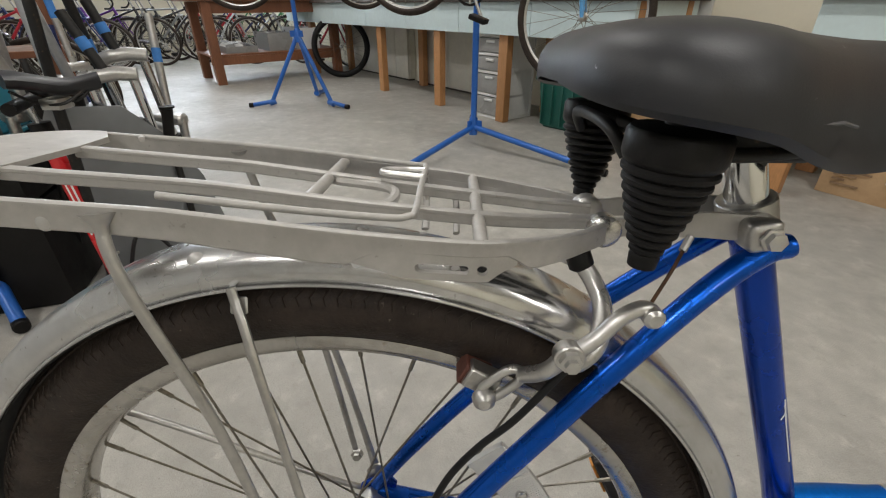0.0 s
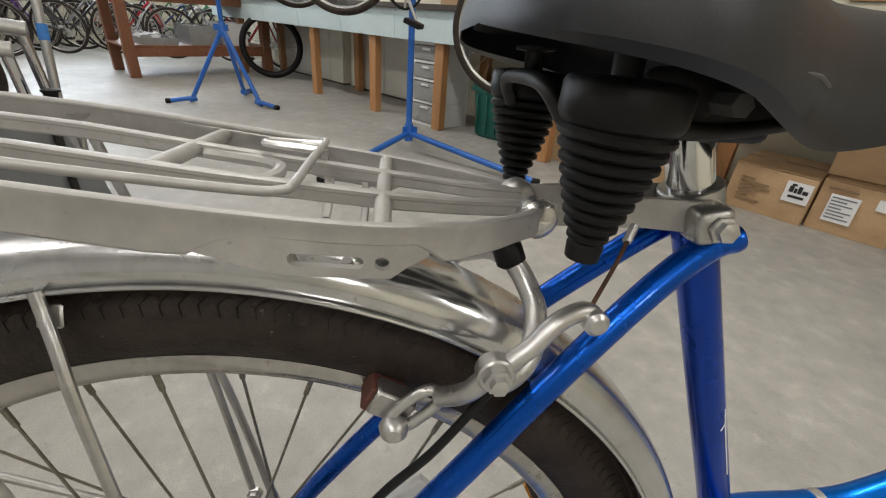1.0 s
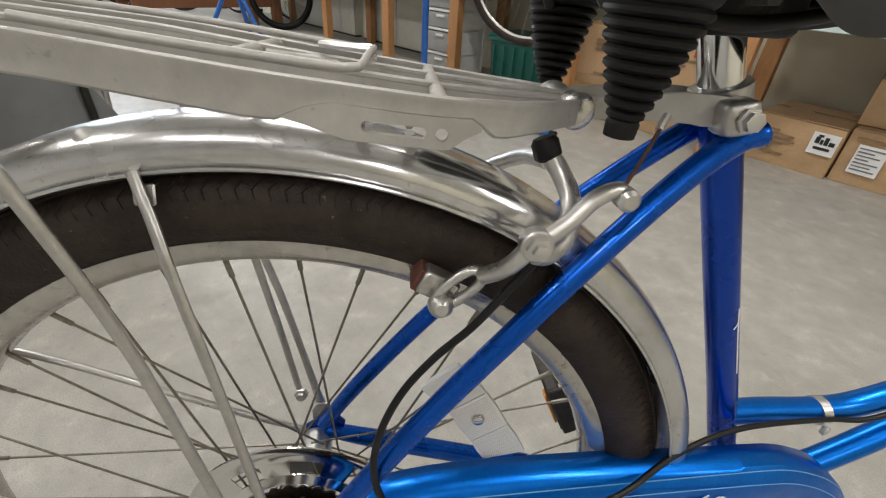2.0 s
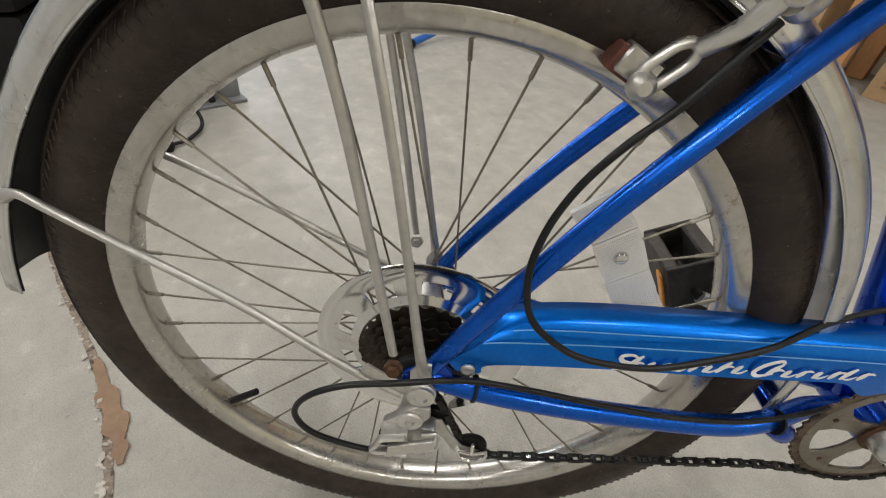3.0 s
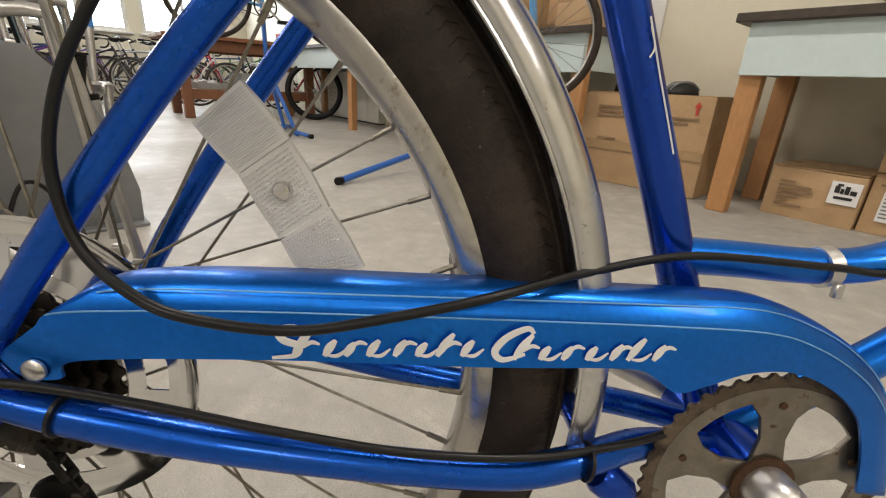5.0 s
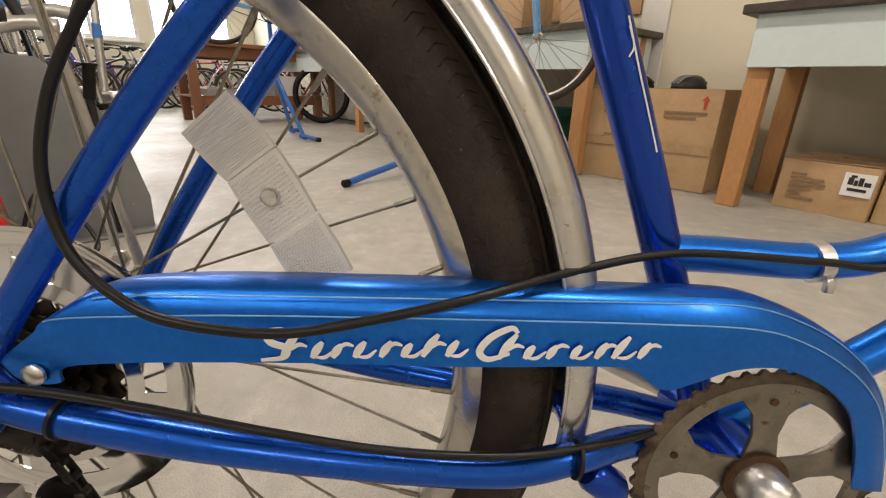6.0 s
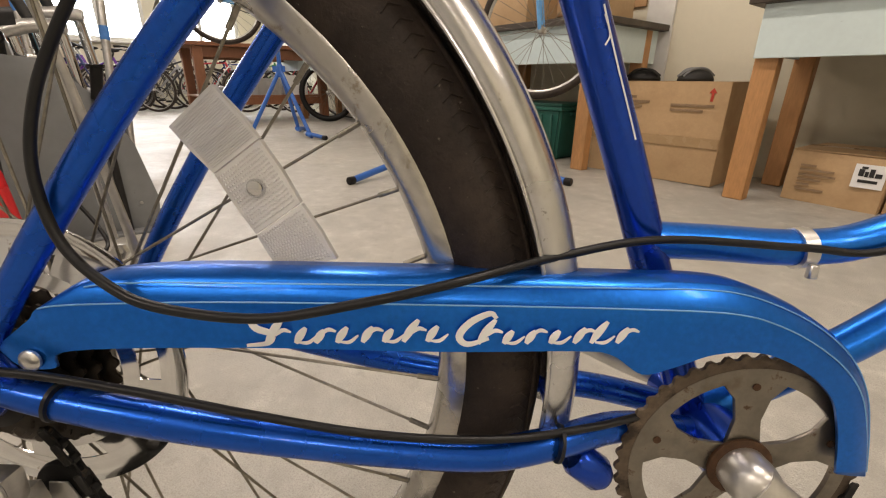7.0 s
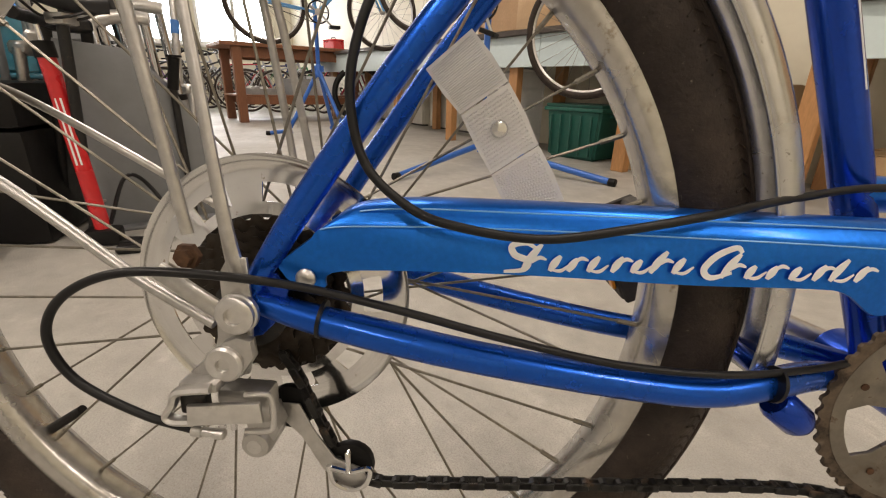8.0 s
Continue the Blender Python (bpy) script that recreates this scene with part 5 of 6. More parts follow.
for k in range(7):
    part("label_mark", block(0.058, -0.0135, 0.172 - k * 0.016, 0.058 + (0.09, 0.06, 0.085, 0.05, 0.09, 0.07, 0.09)[k], -0.011, 0.178 - k * 0.016), GREY_PANEL, lab)
part("label", block(0.215, -0.011, 0.16, 0.26, -0.008, 0.21), PAPER, b2)
ink_lines(b2, 0.03, 0.03, [(0.0, 0.178, 0.11, 0.010)], y=-0.008)
b3 = carton(at_room(0.86, 0.215, 0, 3), 0.40, 0.40, 0.20, "brown cardboard carton under the bench")
carton(at_room(0.50, 0.30, 0.256, 2), 0.55, 0.36, 0.20, "brown cardboard carton stacked on two others")
carton(at_room(1.10, 0.28, 0.21, -5), 0.45, 0.36, 0.26, "brown cardboard carton stacked under the bench")

# pegboard and clutter on the benches
pb = thing("pegboard", at_room(0, 0), "brown pegboard panel on the wall above the bench", "pegboard")
part("board", block(-3.2, 0.70, 1.0, -1.0, 0.716, 1.9), PEG, pb)
pb2 = thing("pegboard", at_room(0, 0), "brown pegboard panel on the wall above the bench", "pegboard")
part("board", block(0.25, 0.70, 1.0, 3.0, 0.716, 1.9), PEG, pb2)
sheet = thing("wall_panel", at_room(0, 0), "white painted panel on the wall beside the bench", "wall panel")
part("panel", block(-0.98, 0.698, 0.40, -0.80, 0.718, 1.7), WHITE_PLASTIC, sheet)
carton(at_room(-2.1, 0.18, 0.873, 3), 0.5, 0.35, 0.28, "brown cardboard carton on the workbench")
carton(at_room(-1.35, 0.30, 0.873, -8), 0.32, 0.3, 0.2, "brown cardboard carton on the workbench")
yb = thing("tape_roll", at_room(-2.62, 0.42, 0), "yellow plastic block on the floor", "block")
part("body", block(-0.05, -0.05, 0, 0.05, 0.05, 0.10, 0.01), YELLOW, yb)

# ---- stained timber table with a lower shelf ----
tb = thing("timber_table", at_room(-5.62, -0.52), "stained timber work table with lower shelf", "table")
part("top", block(-0.44, -0.92, 0.86, 0.44, 0.92, 0.905, 0.006), WOOD_RED, tb)
for x in (-0.36, 0.36):
    part("rail", block(x - 0.02, -0.80, 0.74, x + 0.02, 0.80, 0.858, 0.004), WOOD_RED, tb)
    part("shelf_rail", block(x - 0.02, -0.80, 0.21, x + 0.02, 0.80, 0.30, 0.004), WOOD_RED, tb)
    for y in (-0.74, 0.74):
        part("leg", block(x - 0.05, y - 0.05, 0, x + 0.05, y + 0.05, 0.858, 0.005), WOOD_RED, tb)
part("shelf", block(-0.38, -0.80, 0.302, 0.38, 0.80, 0.322, 0.003), WOOD_RED, tb)
for i, (y, w, mat, lab) in enumerate(((-0.42, 0.36, CLEAR_PLASTIC, "shallow clear tray"), (0.05, 0.30, CLEAR_PLASTIC, "clear plastic crate"), (0.42, 0.26, WHITE_PLASTIC, "white plastic crate"))):
    tr = thing("parts_tray", at_room(-5.60, -0.52 + y, 0.323), lab + " of wrapped parts on the table's shelf", "tray", "trays on the shelf")
    hgt = (0.07, 0.20, 0.24)[i]
    bm = block(-0.28, -w / 2, 0, 0.28, w / 2, 0.008)
    for a in ((-0.28, -w / 2, -0.272, w / 2), (0.272, -w / 2, 0.28, w / 2), (-0.272, -w / 2, 0.272, -w / 2 + 0.008), (-0.272, w / 2 - 0.008, 0.272, w / 2)):
        block(a[0], a[1], 0.008, a[2], a[3], hgt, bm=bm)
    part("tray", bm, mat, tr)
    for k in range(9):
        bm = bmesh.new()
        bmesh.ops.create_icosphere(bm, subdivisions=2, radius=0.05)
        for v in bm.verts:
            v.co *= 1 + 0.45 * noise.noise(v.co * 30 + Vector((k, i, 0)))
            v.co.z *= 0.7
        bm.transform(Matrix.Translation((-0.2 + 0.14 * (k % 4) , (-0.1 + 0.09 * (k // 4)) * w / 0.3, hgt * 0.75 + 0.01)))
        part("plastic_bag", bm, WHITE_PLASTIC if k % 3 else CLEAR_PLASTIC, tr)
rb = thing("toolbox", at_room(-5.45, 0.03, 0.906, 8), "small red metal toolbox on the timber table", "toolbox")
part("box", block(-0.14, -0.08, 0, 0.14, 0.08, 0.10, 0.008), RED_PAINT, rb)
part("lid", block(-0.142, -0.082, 0.101, 0.142, 0.082, 0.125, 0.008), RED_PAINT, rb)
part("handle", tube([(-0.05, 0, 0.124), (-0.04, 0, 0.15), (0.04, 0, 0.15), (0.05, 0, 0.124)], 0.006, 8), RUBBER, rb)


# ---- blue repair stands ----
def stand(m, feet, fork_z, top, label):
    st = thing("repair_stand", m, label, "repair stand", "blue repair stands")
    part("pole", sweep([(0, 0, fork_z - 0.03), (0, 0, top)], 0.019, 16), STAND_BLUE, st)
    part("collar", lathe([(0.027, fork_z - 0.05), (0.027, fork_z + 0.05), (0.022, fork_z + 0.06)], None, 18), STAND_BLUE, st)
    for k, (x, y) in enumerate(feet):
        d = Vector((x, y, 0)).normalized()
        if fork_z > 0.3:
            low = Vector((x * 0.62, y * 0.62, 0.045))
            bm = sweep([Vector((0, 0, fork_z)) + d * 0.01, low], 0.0185, 12)
            sweep([low + d * 0.03 + Vector((0, 0, -0.015)), low - d * 0.03], 0.026, 12, bm)
            sweep([low - d * 0.02, Vector((x, y, 0.021))], 0.0185, 12, bm)
        else:
            bm = tube([Vector((0, 0, fork_z)), Vector((x * 0.4, y * 0.4, fork_z * 0.6 + 0.008)), Vector((x, y, 0.020))], 0.0185, 12)
        g = part("leg", bm, STAND_BLUE, st)
        part("foot_cap", lathe([(0.0195, 0), (0.021, 0.002), (0.021, 0.036), (0.017, 0.04)], Matrix.Translation(Vector((x, y, 0.021)) - d * 0.02) @ d.to_track_quat("Z", "Y").to_matrix().to_4x4(), 14), RUBBER, g)
        gus = part("gusset", block(-0.004, -0.03, 0, 0.004, 0.03, 0.05, 0.001, m=Matrix.Translation(d * 0.035 + Vector((0, 0, fork_z - 0.005))) @ Matrix.Rotation(math.atan2(d.y, d.x) + math.pi / 2, 4, "Z")), STAND_BLUE, g)
    part("clamp_arm", sweep([(0, 0, top - 0.05), (0.22, -0.02, top - 0.04)], 0.016, 12), STAND_BLUE, st)
    part("clamp_jaw", block(0.20, -0.045, top - 0.075, 0.27, 0.02, top, 0.01), RUBBER, st)
    return st


stand(pose(0.215, 2.66, 0), ((-0.46, -0.63), (0.69, -0.57), (0.02, 0.75)), 0.13, 1.35, "blue tubular repair stand with spread tripod legs")
stand(pose(-1.30, 4.06, 0), ((-0.47, -0.17), (0.43, -0.24), (0.0, 0.55)), 0.58, 1.5, "blue tubular repair stand with forked legs")


# ---- other bicycles ----
def wheel(parent, name, x, z, r, tyre_mat, rim_mat, w=0.020):
    m = turned_y(x, 0, z)
    wh = part(name, ring([(r - 0.038, -0.011), (r - 0.030, -0.012), (r - 0.030, 0.012), (r - 0.038, 0.011), (r - 0.046, 0.005), (r - 0.046, -0.005)], m, 56), rim_mat, parent, "bicycle wheel")
    part("tyre", ring([(r - w + w * math.cos(radians(a)), w * 0.95 * math.sin(radians(a))) for a in range(0, 360, 36)], m, 56), tyre_mat, wh)
    bm = bmesh.new()
    for k in range(28):
        a, s = math.tau * k / 28, (-1) ** k
        c, b = Vector((x, 0, z)), a + (0.9 if (k // 2) % 2 else -0.9)
        sweep([c + Vector((0.02 * math.cos(b), s * 0.03, 0.02 * math.sin(b))), c + Vector(((r - 0.045) * math.cos(a), 0, (r - 0.045) * math.sin(a)))], 0.0012, 4, bm)
    tagged(part("spokes", bm, SPOKE, wh), kind="stuff")
    part("hub", lathe([(0.006, -0.055), (0.014, -0.05), (0.022, -0.03), (0.012, -0.025), (0.012, 0.025), (0.022, 0.03), (0.014, 0.05), (0.006, 0.055)], m, 14), ALLOY, wh)


def parked_bike(m, paint, label, drop=False, tyre_mat=TYRE, rim_mat=ALLOY, group="parked bicycles", low=False, wheels=(True, True)):
    """A whole bicycle: rear hub at x = 0, front hub at x = 1.03."""
    b = thing("parked_bicycle", m, label, "bicycle", group)
    r = 0.335
    if wheels[0]:
        wheel(b, "rear_wheel", 0, r, r, tyre_mat, rim_mat)
    if wheels[1]:
        wheel(b, "front_wheel", 1.03, r, r, tyre_mat, rim_mat)
    BB, SEAT, HEAD, HEAD_LOW = Vector((0.43, 0, 0.28)), Vector((0.27, 0, 0.78)), Vector((0.83, 0, 0.80)), Vector((0.87, 0, 0.68))
    tt = Vector((0.33, 0, 0.60)) if low else SEAT + (BB - SEAT) * 0.06
    part("seat_tube", sweep([BB, SEAT], 0.0145, 10), paint, b)
    part("top_tube", sweep([tt, HEAD + (HEAD_LOW - HEAD) * 0.25], 0.014, 10), paint, b)
    part("down_tube", sweep([BB, HEAD_LOW - (HEAD_LOW - HEAD) * 0.12], 0.0165, 10), paint, b)
    part("head_tube", sweep([HEAD, HEAD_LOW], 0.019, 10), paint, b)
    for s in (-1, 1):
        part("chain_stay", tube([(0, s * 0.062, r), (0.25, s * 0.045, 0.305), BB + Vector((0, s * 0.02, 0))], 0.0085, 8), paint, b)
        part("seat_stay", tube([(0, s * 0.062, r), (0.14, s * 0.04, 0.56), SEAT + Vector((0.02, s * 0.015, -0.06))], 0.0075, 8), paint, b)
        part("fork_blade", tube([HEAD_LOW + Vector((0.004, s * 0.042, -0.005)), (0.935, s * 0.046, 0.52), (1.03, s * 0.048, r)], 0.0105, 8), paint, b)
        part("crank_arm", sweep([BB + Vector((0, s * 0.055, 0)), BB + Vector((s * -0.12, s * 0.065, s * 0.12))], 0.009, 8), ALLOY, b)
        p = part("pedal", block(-0.045, -0.04, -0.013, 0.045, 0.04, 0.013, 0.004, m=Matrix.Translation(BB + Vector((s * -0.12, s * 0.115, s * 0.12)))), RUBBER, b)
    part("fork_crown", block(0.845, -0.055, 0.662, 0.90, 0.055, 0.69, 0.008), paint, b)
    part("steerer", sweep([HEAD, (0.80, 0, 0.89)], 0.0125, 10), ALLOY, b)
    part("stem", tube([(0.80, 0, 0.885), (0.83, 0, 0.905), (0.875, 0, 0.915)], 0.013, 10), RUBBER, b)
    if drop:
        for s in (-1, 1):
            part("drop_bar", tube([(0.875, 0, 0.915), (0.875, s * 0.15, 0.915), (0.90, s * 0.205, 0.912), (0.965, s * 0.21, 0.90), (0.975, s * 0.21, 0.845), (0.92, s * 0.21, 0.79), (0.84, s * 0.21, 0.785)], 0.0125, 8), RUBBER, b)
    else:
        part("handlebar", tube([(0.80, -0.30, 0.945), (0.85, -0.16, 0.94), (0.875, -0.05, 0.916), (0.875, 0.05, 0.916), (0.85, 0.16, 0.94), (0.80, 0.30, 0.945)], 0.0115, 8), RUBBER, b)
        for s in (-1, 1):
            part("grip", sweep([(0.785, s * 0.335, 0.944), (0.815, s * 0.25, 0.944)], 0.017, 10), RUBBER, b)
            part("brake_lever", tube([(0.835, s * 0.2, 0.935), (0.88, s * 0.23, 0.91), (0.875, s * 0.31, 0.90)], 0.005, 6), ALLOY, b)
    part("seat_post", sweep([SEAT, SEAT + Vector((-0.035, 0, 0.11))], 0.0125, 10), ALLOY, b)
    bm = bmesh.new()
    bmesh.ops.create_uvsphere(bm, u_segments=18, v_segments=10, radius=1)
    for v in bm.verts:
        k = 0.5 - 0.5 * v.co.x
        v.co = Vector((v.co.x * 0.135, v.co.y * (0.022 + 0.058 * k ** 1.5), v.co.z * 0.028 + (0.01 if k > 0.7 else 0)))
    bm.transform(Matrix.Translation(SEAT + Vector((-0.03, 0, 0.135))))
    part("saddle", bm, RUBBER, b)
    ch = part("chainring", lathe([(0.0, 0), (0.03, 0.001), (0.03, 0.003), (0.0, 0.004)], turned_y(BB.x, -0.046, BB.z), 20), ALLOY, b)
    part("chainring_teeth", ring([(0.082, 0), (0.095, 0), (0.095, 0.003), (0.082, 0.003)], turned_y(BB.x, -0.046, BB.z), 40), RUBBER, ch)
    for k in range(5):
        a = math.tau * k / 5
        part("chainring_arm", sweep([(BB.x + 0.02 * math.cos(a), -0.048, BB.z + 0.02 * math.sin(a)), (BB.x + 0.085 * math.cos(a), -0.048, BB.z + 0.085 * math.sin(a))], 0.006, 6), ALLOY, ch)
    part("chain", sweep([(0.43, -0.046, 0.375), (0, -0.046, r + 0.035), (-0.035, -0.046, r), (0, -0.046, r - 0.035), (0.43, -0.046, 0.185)], 0.0035, 6), STEEL_BLACK, b)
    return b


PURPLE = surface("purple_frame_paint", (0.14, 0.03, 0.3), 0.3, 0.2, grain=60, coat=0.4)
NAVY = surface("navy_frame_paint", (0.015, 0.03, 0.14), 0.3, 0.2, grain=60, coat=0.4)
BLACKP = surface("black_frame_paint", (0.02, 0.02, 0.022), 0.3, 0.1, grain=60, coat=0.4)
GREYP = surface("silver_frame_paint", (0.45, 0.46, 0.47), 0.35, 0.6, grain=60)
REDP = surface("red_frame_paint", (0.5, 0.02, 0.04), 0.3, 0.1, grain=60, coat=0.4)
SKYP = surface("sky_blue_frame_paint", (0.1, 0.35, 0.7), 0.35, 0.1, grain=60, coat=0.4)
GREENP = surface("green_frame_paint", (0.05, 0.22, 0.09), 0.35, 0.1, grain=60, coat=0.4)

# row along the window wall, noses out into the room
ROW = [(-8.9, -6.0, 14, BLACKP, "black"), (-8.9, -5.55, 4, SKYP, "light blue"), (-8.95, -5.05, -9, GREYP, "silver"), (-8.9, -4.6, 6, REDP, "red"), (-8.95, -4.15, -4, BLACKP, "black"), (-8.9, -3.75, 10, GREENP, "green"),
       (-8.95, -3.35, -6, NAVY, "navy blue"), (-8.9, -2.95, 3, BLACKP, "black"), (-8.9, -2.55, -12, NAVY, "navy blue"), (-8.85, -2.12, -2, PURPLE, "purple"), (-8.95, -1.66, 9, BLACKP, "black"), (-8.9, -1.25, -5, GREYP, "silver"), (-8.95, -0.85, 4, BLACKP, "black"), (-8.9, -0.45, -8, REDP, "red"), (-8.95, 0.0, 2, NAVY, "navy blue"), (-8.9, 0.4, -4, GREENP, "green")]
for i, (x, y, turn, paint, colour) in enumerate(ROW):
    parked_bike(at_room(x + 0.1, y - 0.45, 0, turn + 58, (-3, 2, -1, 3)[i % 4]), paint, "%s bicycle parked in a row below the windows" % colour, drop=i % 4 == 1, low=i % 3 == 0, group="bicycles below the windows")
# second row in front, and bicycles behind the timber table
for x, y, turn, paint, colour in ((-7.7, -4.9, 50, BLACKP, "black"), (-7.75, -4.25, 62, NAVY, "navy blue"), (-7.8, -3.6, 55, REDP, "red"), (-8.22, -3.02, 64, PURPLE, "purple"), (-7.75, -3.1, 70, NAVY, "navy blue"), (-8.35, -2.35, 58, BLACKP, "black"), (-8.2, -1.75, 66, BLACKP, "black"), (-7.4, -0.7, 85, GREYP, "silver"), (-7.1, -0.3, 75, BLACKP, "black"), (-6.7, 0.3, 20, REDP, "red")):
    parked_bike(at_room(x, y, 0, turn, 3), paint, "%s bicycle standing on the concrete floor" % colour, drop=False, low=True, group="bicycles on the floor")
# bicycles held in the repair stands
parked_bike(pose(-0.17, 2.65, 1.10, 0, 19, -22.5) @ pose(0, 0, -0.335), SKYP, "light blue bicycle clamped in a repair stand", drop=True, group="bicycles in stands")
parked_bike(pose(-1.64, 3.81, 0.78, 0, 0, 28), SKYP, "light blue bicycle clamped high in a repair stand", drop=True, group="bicycles in stands")

# ---- clutter beside the bicycle: steel panel, tubes, pump ----
PAN = pose(-0.93, 1.15, 0, 0, 0, 41)
pn = thing("steel_panel", PAN, "grey sheet steel bin panel standing on the floor", "panel")
bm = plate([(-0.20, 0), (0.20, 0), (0.205, 0.12), (0.17, 0.30), (0.10, 0.45), (0.0, 0.56), (-0.20, 0.58)], -0.006, 0.006, 0.002)
part("sheet", bm, GREY_PANEL, pn)
part("base_flange", block(-0.21, -0.05, 0.0, 0.21, 0.05, 0.012, 0.003), GREY_PANEL, pn)
for s, z in ((-0.15, 0.5), (0.15, 0.1), (-0.15, 0.1)):
    part("rivet", lathe([(0.006, 0), (0.004, 0.003)], turned_y(s, -0.006, z), 10), ALLOY, pn)
TUBES = [(-0.10, 0.12, 0.20, 1.05, ALLOY), (-0.02, 0.16, 0.14, 0.98, GREYP), (0.05, 0.20, 0.12, 0.86, STEEL_BLACK), (-0.20, 0.10, 0.18, 1.12, STEEL_BLACK), (-0.28, 0.16, 0.10, 1.0, ALLOY), (-0.34, 0.22, 0.05, 1.15, GREY_PANEL), (0.12, 0.24, 0.16, 0.8, ALLOY), (-0.15, 0.28, 0.09, 1.1, GREYP)]
for i, (x, y, lean, tall, mat) in enumerate(TUBES):
    f = thing("bicycle_fork", PAN @ pose(x, y, 0, 0, 0, i * 37), "loose %s bicycle fork leaning among spare parts" % ("black" if mat is STEEL_BLACK else "silver"), "bicycle fork", "spare forks")
    top = Vector((-lean, 0.05 * (i % 3 - 1), tall))
    mid = top * 0.55
    part("steerer", sweep([mid, top], 0.014, 12), mat, f)
    part("crown", block(-0.03, -0.06, -0.02, 0.03, 0.06, 0.02, 0.01, m=Matrix.Translation(mid)), mat, f)
    for s in (-1, 1):
        part("blade", tube([mid + Vector((0, s * 0.05, 0)), mid * 0.5 + Vector((0.005, s * 0.052, 0)), Vector((0.03, s * 0.052, 0.012))], lambda u: 0.016 - 0.006 * u, 10), mat, f)
    if i % 2 == 0:
        part("tape_band", sweep([top * 0.80, top * 0.86], 0.0155, 12), TAPE_BLUE, f, "blue masking tape")

# a timber rack of spare parts behind the panel
rk = thing("parts_rack", pose(-2.4, 1.72, 0, 0, 0, 38), "brown timber rack with shelves of dark spare parts", "parts rack")
for x in (-0.65, 0.0, 0.65):
    for y in (-0.2, 0.2):
        part("post", block(x - 0.035, y - 0.02, 0, x + 0.035, y + 0.02, 1.5, 0.003), WOOD_RED, rk)
for z in (0.12, 0.62, 1.1, 1.46):
    part("shelf", block(-0.68, -0.22, z, 0.68, 0.22, z + 0.03, 0.003), WOOD_RED, rk)
rr = random.Random(11)
for z in (0.151, 0.651, 1.131):
    x = -0.60
    while x < 0.5:
        w, h = rr.uniform(0.10, 0.24), rr.uniform(0.10, 0.30)
        mat, lab = rr.choice(((RUBBER, "black"), (GREY_PANEL, "grey"), (TEAL, "teal"), (BLACK_INK, "black"), (CARD, "brown")))
        pb_ = thing("parts_box", pose(-2.4, 1.72, 0, 0, 0, 38) @ pose(x + w / 2, -0.03, z, 0, 0, rr.uniform(-8, 8)), "%s box of spare parts on the timber rack" % lab, "parts box", "boxes on the timber rack")
        part("box", block(-w / 2 + 0.01, -0.13, 0, w / 2 - 0.01, 0.13, h, 0.012, segments=2), mat, pb_)
        part("rim", block(-w / 2, -0.14, h - 0.03, w / 2, 0.14, h - 0.012, 0.005), mat, pb_)
        x += w + 0.03
for i in range(16):
    u = rr.random()
    mat = (ALLOY, STEEL_BLACK, GREYP, STEEL_BLACK, NAVY)[i % 5]
    m = pose(-2.4, 1.72, 0, 0, 0, 38) @ pose(-0.7 + 0.095 * i, -0.36 - 0.10 * rr.random(), 0, 0, 0, rr.uniform(-30, 30))
    f = thing("bicycle_fork", m, "loose %s bicycle fork leaning against the timber rack" % {0: "silver", 1: "black", 2: "silver", 3: "black", 4: "navy"}[i % 5], "bicycle fork", "spare forks")
    tall = rr.uniform(0.62, 0.98)
    top = Vector((rr.uniform(-0.06, 0.06), 0.11, tall))
    mid = top * 0.6
    part("steerer", sweep([mid, top], 0.014, 10), mat, f)
    part("crown", block(-0.03, -0.025, -0.018, 0.03, 0.025, 0.018, 0.008, m=Matrix.Translation(mid) @ Matrix.Diagonal((1.9, 0.8, 1, 1))), mat, f)
    for s in (-1, 1):
        part("blade", tube([mid + Vector((s * 0.05, 0, 0)), mid * 0.5 + Vector((s * 0.052, -0.005, 0)), Vector((s * 0.052, -0.03, 0.012))], lambda u: 0.0155 - 0.006 * u, 8), mat, f)
    if i % 3 == 0:
        part("tape_band", sweep([top * 0.80, top * 0.88], 0.0158, 10), TAPE_BLUE, f, "blue masking tape")

pump = thing("floor_pump", pose(-0.955, 0.925, 0, 0, 0, 25), "red floor pump with black base and hose", "floor pump")
part("barrel", sweep([(0, 0, 0.045), (-0.035, 0.02, 0.53)], 0.021, 18), RED_PAINT, pump)
part("collar", sweep([(-0.034, 0.0195, 0.52), (-0.037, 0.021, 0.56)], 0.025, 16), RUBBER, pump)
part("rod", sweep([(-0.037, 0.021, 0.56), (-0.041, 0.0235, 0.61)], 0.006, 8), CHROME, pump)
part("handle", sweep([(-0.041, -0.10, 0.615), (-0.041, 0.145, 0.615)], 0.015, 12), RUBBER, pump)
part("base", block(-0.045, -0.035, 0.001, 0.045, 0.035, 0.05, 0.012, segments=2), RUBBER, pump)
for s in (-1, 1):
    part("foot", block(-0.022, -0.012, 0.0, 0.022, 0.115, 0.016, 0.005, m=Matrix.Rotation(radians(s * 70 - 35), 4, "Z")), RUBBER, pump)
part("hose", tube([(0.02, 0.0, 0.06), (0.07, 0.05, 0.19), (0.12, 0.08, 0.16), (0.19, 0.03, 0.03), (0.16, -0.06, 0.012), (0.10, -0.10, 0.012)], 0.006, 8), CABLE, pump)
part("pump_head", block(0.05, -0.125, 0.0, 0.115, -0.085, 0.024, 0.006), RUBBER, pump)
